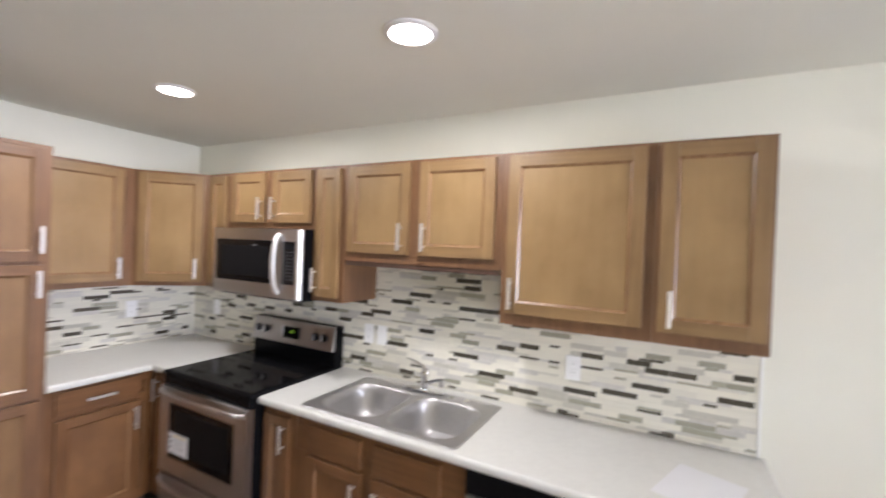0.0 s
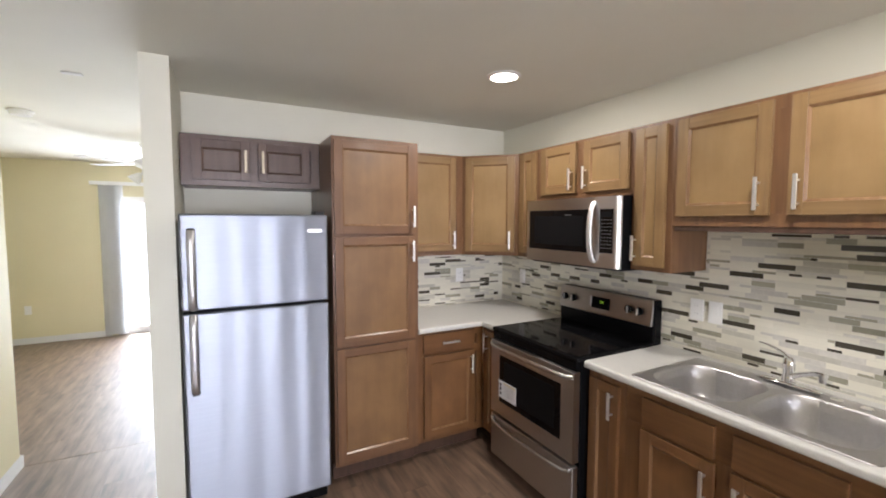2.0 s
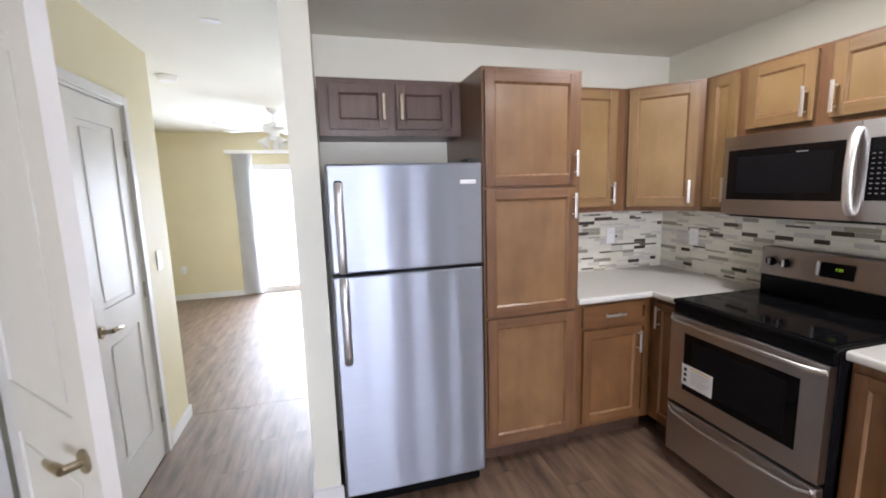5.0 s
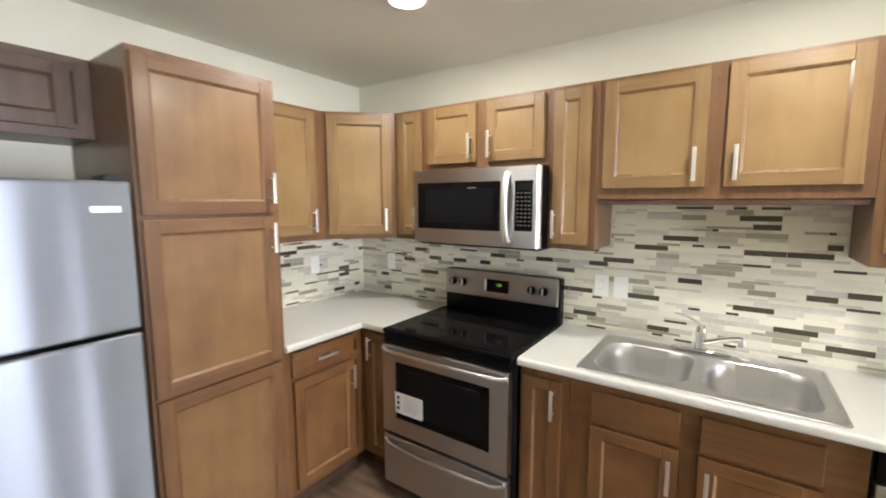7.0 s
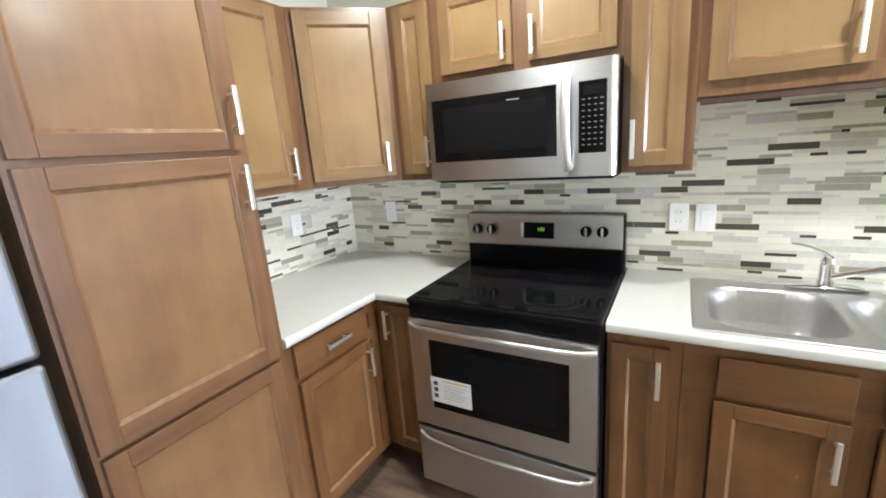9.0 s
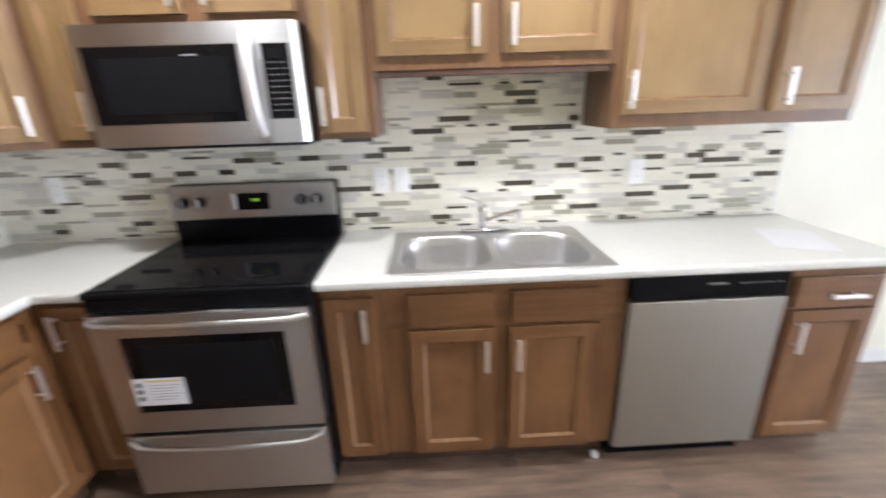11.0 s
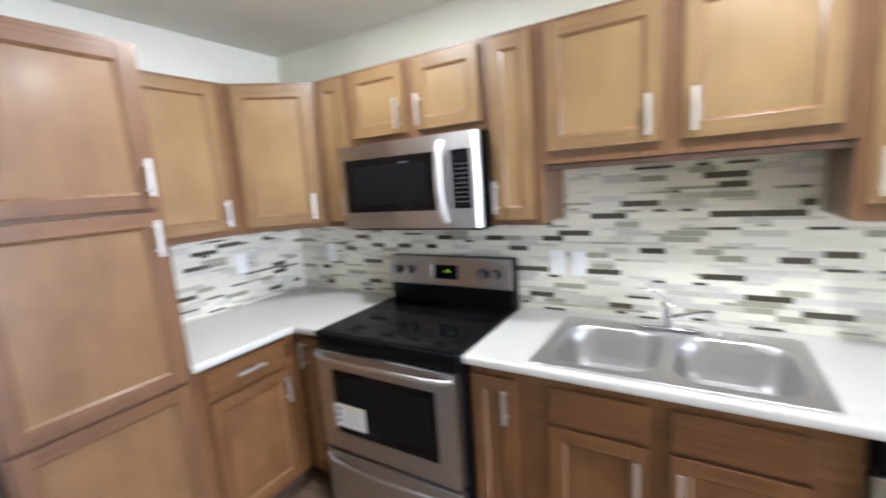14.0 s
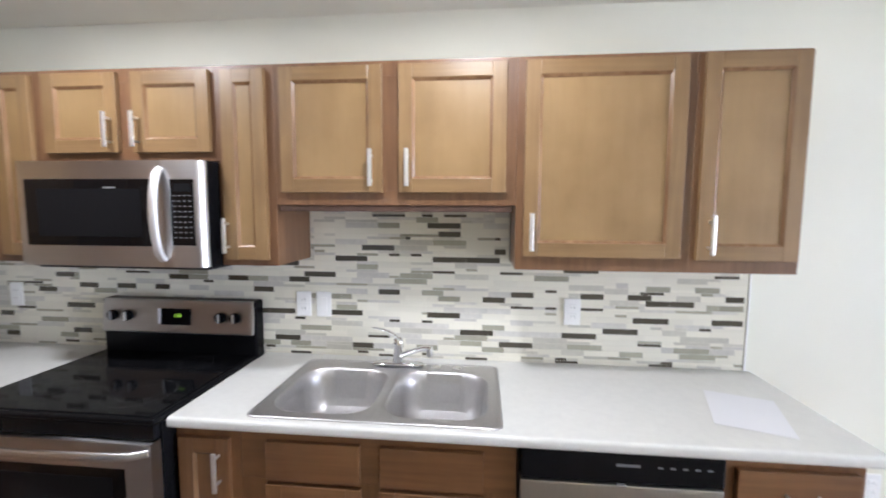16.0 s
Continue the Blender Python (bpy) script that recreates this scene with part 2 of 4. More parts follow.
_mx.inputs[0].default_value = 0.7
_n.links.new(_n.nodes["Principled BSDF"].outputs[0], _mx.inputs[1])
_n.links.new(_t.outputs[0], _mx.inputs[2])
_n.links.new(_mx.outputs[0], _n.nodes["Material Output"].inputs[0])
M_GLASS = bpy.data.materials.new("window_glass")
M_GLASS.use_nodes = True
_g = M_GLASS.node_tree.nodes["Principled BSDF"]
_g.inputs["Transmission Weight"].default_value, _g.inputs["Roughness"].default_value, _g.inputs["IOR"].default_value = 1.0, 0.0, 1.45
_g.inputs["Base Color"].default_value = (0.97, 0.98, 0.98, 1)

for _m, _s in ((M_BLACK, 0.08), (M_GLASSTOP, 0.08), (M_SMOKED, 0.2), (M_INNER, 0.08), (M_DARK, 0.25)):
    _m.node_tree.nodes["Principled BSDF"].inputs["Specular IOR Level"].default_value = _s
    _m.node_tree.nodes["Principled BSDF"].inputs["Coat Weight"].default_value = 0.0

# ---- mesh helpers ----


def link_mesh(name, bm, mat, smooth=False):
    me = bpy.data.meshes.new(name)
    bmesh.ops.recalc_face_normals(bm, faces=bm.faces)
    bm.to_mesh(me)
    bm.free()
    for m in (mat if isinstance(mat, (list, tuple)) else [mat]):
        me.materials.append(m)
    if smooth:
        for p in me.polygons:
            p.use_smooth = True
        me.set_sharp_from_angle(angle=radians(35))
        areas = sorted(p.area for p in me.polygons)
        for p in me.polygons:
            if p.area > 6 * areas[len(areas) // 2]:
                p.use_smooth = False
    return new(name, me)


def part(name, bm, mat, parent, label="", smooth=True):
    ob = link_mesh(name, bm, mat, smooth)
    ob.parent = parent
    return tagged(ob, label)


def thing(name, label, category, m=None, group=""):
    ob = new(name)
    ob.empty_display_size = 0.1
    if m is not None:
        ob.matrix_world = m
    return tagged(ob, label, category, group)


def single(name, bm, mat, label, category, group="", smooth=True):
    return tagged(link_mesh(name, bm, mat, smooth), label, category, group)


def structure(name, bm, mat, label="", smooth=False):
    return tagged(link_mesh(name, bm, mat, smooth), label, "", "", "structure")


def box(x0, x1, y0, y1, z0, z1, bevel=0.0, bm=None, seg=2):
    b = bmesh.new()
    bmesh.ops.create_cube(b, size=1)
    for v in b.verts:
        v.co = (x0 + (v.co.x + 0.5) * (x1 - x0), y0 + (v.co.y + 0.5) * (y1 - y0), z0 + (v.co.z + 0.5) * (z1 - z0))
    if bevel:
        bmesh.ops.bevel(b, geom=list(b.edges), offset=bevel, segments=seg, affect="EDGES", profile=0.5)
    if bm is None:
        return b
    return join(bm, b)


def join(bm, b):
    me = bpy.data.meshes.new("joined")
    b.to_mesh(me)
    b.free()
    bm.from_mesh(me)
    bpy.data.meshes.remove(me)
    return bm


def rod(p, q, r, bm=None, n=16, r2=None, bevel=0.0):
    p, q = Vector(p), Vector(q)
    b = bmesh.new()
    bmesh.ops.create_cone(b, cap_ends=True, segments=n, radius1=r, radius2=r if r2 is None else r2, depth=(q - p).length)
    if bevel:
        bmesh.ops.bevel(b, geom=[e for e in b.edges if e.calc_face_angle(0) > 1], offset=bevel, segments=2, affect="EDGES")
    b.transform(Matrix.Translation((p + q) / 2) @ (q - p).to_track_quat("Z", "Y").to_matrix().to_4x4())
    return b if bm is None else join(bm, b)


def tube(points, radii, flat=1.0, n=14, bm=None):
    """A swept tube through points; flat squeezes it across its second axis."""
    b = bmesh.new()
    pts = [Vector(p) for p in points]
    if not isinstance(radii, (list, tuple)):
        radii = [radii] * len(pts)
    rings, last = [], None
    for i, p in enumerate(pts):
        d = (pts[min(i + 1, len(pts) - 1)] - pts[max(i - 1, 0)]).normalized()
        if last is None:
            side = d.cross(Vector((0, 0, 1)))
            side = side.normalized() if side.length > 0.05 else Vector((1, 0, 0))
        else:
            side = (last - d * last.dot(d)).normalized()
        last = side
        up = side.cross(d)
        rings.append([b.verts.new(p + side * (math.cos(a) * radii[i]) + up * (math.sin(a) * radii[i] * flat)) for a in [2 * math.pi * k / n for k in range(n)]])
    for r0, r1 in zip(rings, rings[1:]):
        for k in range(n):
            b.faces.new((r0[k], r0[(k + 1) % n], r1[(k + 1) % n], r1[k]))
    b.faces.new(rings[0][::-1])
    b.faces.new(rings[-1])
    return b if bm is None else join(bm, b)


def arc(p, q, rise, n=13, flat=0.45):
    """Points from p to q that bulge by the vector rise, flat in the middle."""
    p, q, rise = Vector(p), Vector(q), Vector(rise)
    return [p.lerp(q, k / (n - 1)) + rise * min(1.0, math.sin(math.pi * k / (n - 1)) ** flat) for k in range(n)]


def lathe(profile, centre, n=32, bm=None):
    b = bmesh.new()
    rings = [[b.verts.new((centre[0] + r * math.cos(2 * math.pi * k / n), centre[1] + r * math.sin(2 * math.pi * k / n), centre[2] + z)) for k in range(n)] for r, z in profile]
    for r0, r1 in zip(rings, rings[1:]):
        for k in range(n):
            b.faces.new((r0[k], r0[(k + 1) % n], r1[(k + 1) % n], r1[k]))
    b.faces.new(rings[0])
    b.faces.new(rings[-1])
    return b if bm is None else join(bm, b)


def plates(xs, ys, skip, z0, z1, bevel=0.0, edges=None):
    """A slab over a grid of cells, less the skipped cells; edges(a, b) picks upper and lower edges to round."""
    b = bmesh.new()
    grid = {}

    def v(i, j, z):
        if (i, j, z) not in grid:
            grid[i, j, z] = b.verts.new((xs[i], ys[j], z))
        return grid[i, j, z]

    cells = [(i, j) for i in range(len(xs) - 1) for j in range(len(ys) - 1) if (i, j) not in skip]
    for i, j in cells:
        b.faces.new([v(i, j, z1), v(i + 1, j, z1), v(i + 1, j + 1, z1), v(i, j + 1, z1)])
        b.faces.new([v(i, j, z0), v(i, j + 1, z0), v(i + 1, j + 1, z0), v(i + 1, j, z0)])
        for di, dj, a, c in ((-1, 0, (i, j), (i, j + 1)), (1, 0, (i + 1, j), (i + 1, j + 1)), (0, -1, (i, j), (i + 1, j)), (0, 1, (i, j + 1), (i + 1, j + 1))):
            if (i + di, j + dj) not in cells:
                b.faces.new([v(*a, z0), v(*c, z0), v(*c, z1), v(*a, z1)])
    bmesh.ops.recalc_face_normals(b, faces=b.faces)
    if bevel:
        pick = [e for e in b.edges if abs(e.verts[0].co.z - e.verts[1].co.z) < 1e-5 and e.calc_face_angle(0) > 1 and edges(e.verts[0].co, e.verts[1].co)]
        bmesh.ops.bevel(b, geom=pick, offset=bevel, segments=5, affect="EDGES", profile=0.5)
    return b


def sheet(xs, zs, skip, y0, y1, bevel=0.0):
    """One upright piece over a grid of cells in x and z, less the skipped ones, from y0 (front) to y1."""
    b = plates(xs, zs, skip, -y1, -y0)
    b.transform(Matrix(((1, 0, 0, 0), (0, 0, -1, 0), (0, 1, 0, 0), (0, 0, 0, 1))))
    if bevel:
        bmesh.ops.bevel(b, geom=[e for e in b.edges if e.calc_face_angle(0) > 1], offset=bevel, segments=2, affect="EDGES")
    return b


def ring(x0, x1, z0, z1, w, y0, y1, bevel=0.0):
    """A frame of width w in one piece."""
    return sheet([x0, x0 + w, x1 - w, x1], [z0, z0 + w, z1 - w, z1], {(1, 1)}, y0, y1, bevel)


def wall_x(name, x0, x1, y0, y1, z1=2.44, holes=(), mat=None, label="", z0=0.0):
    """A wall along x between faces y0 and y1, with holes (xa, xb, za, zb)."""
    b = bmesh.new()
    xs = sorted({x0, x1, *[h[0] for h in holes], *[h[1] for h in holes]})
    for a, c in zip(xs, xs[1:]):
        hs = [h for h in holes if h[0] <= a and h[1] >= c]
        if not hs:
            box(a, c, y0, y1, z0, z1, bm=b)
        for h in hs:
            if h[2] > z0: box(a, c, y0, y1, z0, h[2], bm=b)
            if h[3] < z1: box(a, c, y0, y1, h[3], z1, bm=b)
    return structure(name, b, mat or M_WALL, label)


def wall_y(name, x0, x1, y0, y1, z1=2.44, holes=(), mat=None, label="", z0=0.0):
    b = bmesh.new()
    ys = sorted({y0, y1, *[h[0] for h in holes], *[h[1] for h in holes]})
    for a, c in zip(ys, ys[1:]):
        hs = [h for h in holes if h[0] <= a and h[1] >= c]
        if not hs:
            box(x0, x1, a, c, z0, z1, bm=b)
        for h in hs:
            if h[2] > z0: box(x0, x1, a, c, z0, h[2], bm=b)
            if h[3] < z1: box(x0, x1, a, c, h[3], z1, bm=b)
    return structure(name, b, mat or M_WALL, label)


# ---- the rooms ----
EAST = 7.27
WEST = -4.25
SOUTH = -3.5
structure("floor", box(WEST - 0.12, EAST + 0.12, -6.12, 0.12, -0.12, -0.004), M_SUBFLOOR, "dark floor base under the planks")
structure("ceiling", box(WEST - 0.12, EAST + 0.12, -6.12, 0.12, 2.44, 2.56), M_CEIL, "flat matt off-white painted ceiling")
wall_x("wall_north", 0.0, EAST, 0.0, 0.12, label="pale off-white painted kitchen wall")
wall_x("wall_living_north", WEST, -0.12, 0.0, 0.12, mat=M_YELLOW, label="cream painted living room wall")
wall_y("wall_kitchen_west", -0.12, 0.0, -2.485, 0.0, label="pale painted wall behind the refrigerator")
wall_x("wall_wing", -0.12, 0.634, -2.61, -2.485, label="short pale wing wall beside the refrigerator")
wall_x("wall_hall", -0.53, EAST, SOUTH - 0.12, SOUTH, holes=[(-0.085, 0.51, 0, 2.04), (0.62, 1.10, 0, 2.04)], mat=M_YELLOW, label="cream painted hall wall with two doorways")
wall_y("wall_living_east", -0.53, -0.41, -6.0, SOUTH - 0.12, mat=M_YELLOW, label="cream painted living room side wall")
wall_x("wall_living_south", WEST, -0.41, -6.12, -6.0, mat=M_YELLOW, label="cream painted living room wall")
wall_y("wall_west", WEST - 0.12, WEST, -6.12, 0.12, holes=[(-3.63, -1.8, 0, 1.98)], mat=M_YELLOW, label="cream painted wall with the patio door")
wall_y("wall_east", EAST, EAST + 0.12, SOUTH - 0.12, 0.12, holes=[(-3.1, -1.3, 0.3, 2.1)], mat=M_YELLOW, label="cream painted wall with a window")
wall_x("wall_closet_back", -0.41, 2.0, -4.72, -4.6, label="plain closet wall")
wall_y("wall_closet_side", 1.88, 2.0, -4.6, SOUTH - 0.12, label="plain closet wall")
wall_y("wall_closet_divider", 0.54, 0.59, -4.6, SOUTH - 0.12, label="plain closet wall")
structure("ground", box(-60, 60, -60, 60, -0.3, -0.15), M_CONCRETE, "pale concrete ground outside")


def baseboard(x0, x1, y0, y1):
    b = box(x0, x1, y0, y1, 0.0, 0.083)
    bmesh.ops.bevel(b, geom=[e for e in b.edges if min(v.co.z for v in e.verts) > 0.08], offset=0.006, segments=2, affect="EDGES")
    structure("baseboard", b, M_TRIM, "white painted baseboard")


baseboard(3.735, EAST, -0.013, 0.0)
baseboard(EAST - 0.013, EAST, SOUTH + 0.013, -0.013)
baseboard(1.17, EAST, SOUTH, SOUTH + 0.013)
baseboard(-0.53, -0.15, SOUTH, SOUTH + 0.013)
baseboard(-0.543, -0.53, -6.0, SOUTH + 0.013)
baseboard(WEST, WEST + 0.013, -6.0, -3.70)
baseboard(WEST, WEST + 0.013, -1.73, 0.0)
baseboard(WEST + 0.013, -0.12, -0.013, 0.0)
baseboard(WEST + 0.013, -0.543, -6.0, -5.987)
baseboard(0.634, 0.647, -2.623, -2.472)
baseboard(0.0, 0.634, -2.623, -2.61)


def casing_x(name, x0, x1, y0, y1, top, w=0.057):
    """Door trim on a wall along x, round an opening."""
    b = bmesh.new()
    box(x0 - w, x0, y0, y1, 0, top + w, 0.004, b)
    box(x1, x1 + w, y0, y1, 0, top + w, 0.004, b)
    box(x0, x1, y0, y1, top, top + w, 0.004, b)
    structure(name, b, M_TRIM, "white painted door casing")


casing_x("trim_1", -0.085, 0.51, SOUTH, SOUTH + 0.016, 2.04, 0.05)
casing_x("trim_2", 0.62, 1.10, SOUTH, SOUTH + 0.016, 2.04, 0.057)
for n, (a, c) in enumerate(((-0.085, 0.51), (0.62, 1.10))):
    b = bmesh.new()
    box(a, a + 0.012, SOUTH - 0.12, SOUTH, 0, 2.04, bm=b)
    box(c - 0.012, c, SOUTH - 0.12, SOUTH, 0, 2.04, bm=b)
    box(a + 0.012, c - 0.012, SOUTH - 0.12, SOUTH, 2.028, 2.04, bm=b)
    structure("trim_%d" % (n + 3), b, M_TRIM, "white door jamb")


def panel_door(name, width, m, label, lever_at, both):
    """Two-panel moulded door; local x along the leaf from the hinge, faces at y = 0 and y = -0.035."""
    H, T = 2.015, 0.035
    ob = thing(name, label, "door", m)
    s = 0.11
    zs = [0.0, 0.22, 0.86, 1.02, H - 0.12, H]
    part("frame", sheet([0, s, width - s, width], zs, {(1, 1), (1, 3)}, -T, 0), M_DOOR, ob, smooth=False)
    for a, c in ((zs[1], zs[2]), (zs[3], zs[4])):
        b = box(s, width - s, -T + 0.006, -0.006, a, c)
        part("panel", b, M_DOOR, ob, smooth=False)
        p = bmesh.new()
        w = 0.03
        for y0, y1 in ((-0.006, -0.0025), (-T + 0.0025, -T + 0.006)):
            c2 = box(s + w, width - s - w, y0, y1, a + w, c - w)
            bmesh.ops.bevel(c2, geom=list(c2.edges), offset=0.0025, segments=2, affect="EDGES")
            join(p, c2)
        part("raised_field", p, M_DOOR, ob)
    for side in both:
        y = 0.0 if side > 0 else -T
        b = rod((lever_at, y, 0.93), (lever_at, y + side * 0.01, 0.93), 0.03, n=24, bevel=0.003)
        rod((lever_at, y, 0.93), (lever_at, y + side * 0.045, 0.93), 0.011, b)
        tube([(lever_at, y + side * 0.045, 0.93), (lever_at - 0.035, y + side * 0.05, 0.932), (lever_at - 0.07, y + side * 0.05, 0.926), (lever_at - 0.105, y + side * 0.046, 0.92)], [0.012, 0.011, 0.009, 0.007], bm=b)
        part("lever_handle", b, M_BRASS, ob, "satin metal lever handle")
    for z in (0.25, 1.02, 1.8):
        b = rod((-0.004, 0.006, z - 0.045), (-0.004, 0.006, z + 0.045), 0.007)
        box(-0.006, 0.0, -0.03, 0.004, z - 0.045, z + 0.045, bm=b)
        part("hinge", b, M_HINGE, ob, "metal hinge")
    return ob


panel_door("door_1", 0.56, pose(-0.068, SOUTH - 0.002, 0.008), "white painted two-panel hinged door, shut, with a metal lever", 0.5, (1,))
panel_door("door_2", 0.68, pose(1.085, SOUTH + 0.022, 0.008, 0, 0, 44) @ Matrix.Scale(-1, 4, (0, 1, 0)), "white painted two-panel closet door, wide open, with a metal lever", 0.615, (1,))

# ---- patio door and window ----


def glazed(name, x, y0, y1, z0, z1, out, label, cols=2):
    ob = thing(name, label, "window" if z0 else "patio door")
    ob["kind"] = "structure"
    w = 0.05
    xa, xb = x + out * 0.03, x + out * 0.09
    lo, hi = min(xa, xb), max(xa, xb)
    b = bmesh.new()
    box(lo, hi, y0, y0 + w, z0, z1, 0.003, b)
    box(lo, hi, y1 - w, y1, z0, z1, 0.003, b)
    box(lo, hi, y0 + w, y1 - w, z0, z0 + w, 0.003, b)
    box(lo, hi, y0 + w, y1 - w, z1 - w, z1, 0.003, b)
    part("window_frame", b, M_WHITE, ob)
    step = (y1 - y0 - 2 * w) / cols
    for k in range(cols):
        ya, yb = y0 + w + k * step, y0 + w + (k + 1) * step
        b = bmesh.new()
        s = 0.045
        box(lo + 0.01, hi - 0.01, ya, ya + s, z0 + w, z1 - w, 0.002, b)
        box(lo + 0.01, hi - 0.01, yb - s, yb, z0 + w, z1 - w, 0.002, b)
        box(lo + 0.01, hi - 0.01, ya + s, yb - s, z0 + w, z0 + w + s, 0.002, b)
        box(lo + 0.01, hi - 0.01, ya + s, yb - s, z1 - w - s, z1 - w, 0.002, b)
        sash = part("sash", b, M_WHITE, ob)
        pane = part("pane", box((lo + hi) / 2 - 0.003, (lo + hi) / 2 + 0.003, ya + s, yb - s, z0 + w + s, z1 - w - s), M_GLASS, sash, smooth=False)
        pane.visible_shadow = False
    return ob


glazed("window_1", WEST, -3.63, -1.8, 0.0, 1.98, -1, "white framed sliding glass patio door, very bright outside")
glazed("window_2", EAST, -3.1, -1.3, 0.3, 2.1, 1, "white framed two-pane window")
b = box(EAST - 0.03, EAST + 0.03, -3.13, -1.27, 0.275, 0.3, 0.004)
structure("window_sill", b, M_TRIM, "white painted window sill")
ob = thing("vertical_blind", "pale grey vinyl vertical blind, drawn open beside the patio door", "blind")
part("headrail", box(WEST + 0.01, WEST + 0.075, -3.86, -1.6, 2.13, 2.18, 0.003), M_WHITE, ob)
for k in range(13):
    y = -3.74 + k * 0.018
    b = box(WEST + 0.0, WEST + 0.085, y, y + 0.0035, 0.03, 2.13)
    b.transform(Matrix.Translation((WEST + 0.04, y, 0)) @ Matrix.Rotation(radians(random.uniform(38, 62)), 4, "Z") @ Matrix.Translation((-WEST - 0.04, -y, 0)))
    part("slat", b, M_BLIND, ob, smooth=False)

# ---- cabinets ----


def pull(parent, x, y, z, vertical=True, mat=None, length=0.135):
    h = length / 2
    b = bmesh.new()
    if vertical:
        box(x - 0.0075, x + 0.0075, y - 0.034, y - 0.026, z - h, z + h, 0.0022, b)
        for dz in (-0.045, 0.045):
            rod((x, y, z + dz), (x, y - 0.028, z + dz), 0.0045, b, 10)
    else:
        box(x - h, x + h, y - 0.034, y - 0.026, z - 0.0075, z + 0.0075, 0.0022, b)
        for dx in (-0.045, 0.045):
            rod((x + dx, y, z), (x + dx, y - 0.028, z), 0.0045, b, 10)
    return part("handle", b, mat or M_PULL, parent, "satin nickel bar pull")


def sloped(x0, x1, z0, z1, w, y0, y1):
    """A sloping moulding that runs in from the frame's edge at y0 to the panel at y1."""
    b = bmesh.new()
    loops = []
    for g, y in ((0, y0), (w, y1 - 0.002), (w, y1), (0, y1)):
        loops.append([b.verts.new(p) for p in ((x0 + g, y, z0 + g), (x1 - g, y, z0 + g), (x1 - g, y, z1 - g), (x0 + g, y, z1 - g))])
    for r0, r1 in zip(loops, loops[1:] + loops[:1]):
        for k in range(4):
            b.faces.new((r0[k], r0[(k + 1) % 4], r1[(k + 1) % 4], r1[k]))
    return b


def leaf(parent, x0, x1, z0, z1, y, handle=None, name="door", s=0.051, mats=None):
    """Shaker door whose back is at y; its face looks to -y. handle: (x, z, vertical)."""
    t = 0.02
    m_frame, m_rail, m_panel = mats or (M_STILE, M_STILE_RAIL, M_PANEL)
    d = part(name, box(x0 + s, x1 - s, y - t + 0.011, y - 0.005, z0 + s, z1 - s), m_panel, parent, smooth=False)
    part("stile", box(x0, x0 + s, y - t, y, z0, z1, 0.0018), m_frame, d)
    part("stile", box(x1 - s, x1, y - t, y, z0, z1, 0.0018), m_frame, d)
    part("rail", box(x0 + s, x1 - s, y - t + 0.0006, y, z1 - s, z1, 0.0028), m_rail, d)
    part("rail", box(x0 + s, x1 - s, y - t + 0.0006, y, z0, z0 + s, 0.0015), m_rail, d)
    part("moulding", sloped(x0 + s, x1 - s, z0 + s, z1 - s, 0.009, y - t + 0.001, y - t + 0.0105), m_rail if m_rail is M_DARKFRAME else M_MOULD, d)
    if handle:
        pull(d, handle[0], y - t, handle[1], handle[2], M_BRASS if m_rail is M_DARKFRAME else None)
    return d


def drawer_front(parent, x0, x1, z0, z1, y, handle=None, name="drawer_front"):
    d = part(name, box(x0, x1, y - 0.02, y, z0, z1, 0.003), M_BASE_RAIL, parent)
    if handle:
        pull(d, handle[0], y - 0.02, handle[1], handle[2])
    return d


def carcass(parent, x0, x1, depth, z0, z1, toe=False, mat=None):
    """Box with a face frame; the front of the frame lies at y = -depth."""
    part("body", box(x0 + 0.0005, x1 - 0.0005, -depth + 0.018, -0.001, z0, z1, 0.0008), mat or M_FRAME, parent, smooth=False)
    part("face_frame", ring(x0 + 0.0005, x1 - 0.0005, z0, z1, 0.052, -depth, -depth + 0.0175, 0.0008), mat or M_FRAME, parent)
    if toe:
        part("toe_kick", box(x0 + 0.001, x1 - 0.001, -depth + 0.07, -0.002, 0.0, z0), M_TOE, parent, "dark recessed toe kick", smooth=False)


NORTH_M = pose(0, 0, 0)
WEST_M = pose(0, 0, 0, 0, 0, 90)
UP = "brown maple wall cabinet with "
GU, GB = "wall cabinets", "base cabinets"
TOP = 2.134

c = thing("wall_cabinet", UP + "a narrow door beside the microwave", "cabinet", NORTH_M, GU)

carcass(c, 0.612, 0.84, 0.305, 1.372, TOP)
leaf(c, 0.65, 0.822, 1.40, 2.115, -0.305, (0.795, 1.50, True), s=0.05)
c = thing("wall_cabinet", UP + "two short doors above the microwave", "cabinet", NORTH_M, GU)
carcass(c, 0.84, 1.60, 0.305, 1.778, TOP)
part("center_stile", box(1.17, 1.29, -0.3045, -0.288, 1.831, 2.081), M_FRAME, c, smooth=False)
leaf(c, 0.88, 1.198, 1.81, 2.117, -0.305, (1.168, 1.895, True))
leaf(c, 1.262, 1.578, 1.81, 2.117, -0.305, (1.284, 1.895, True))
c = thing("wall_cabinet", UP + "a narrow door towards the sink", "cabinet", NORTH_M, GU)
carcass(c, 1.60, 1.83, 0.305, 1.372, TOP)
leaf(c, 1.626, 1.798, 1.395, 2.115, -0.305, (1.64, 1.49, True), s=0.05)
c = thing("wall_cabinet", UP + "two doors above the sink", "cabinet", NORTH_M, GU)
carcass(c, 1.83, 2.74, 0.305, 1.61, TOP)
leaf(c, 1.857, 2.248, 1.656, 2.117, -0.305, (2.21, 1.745, True))
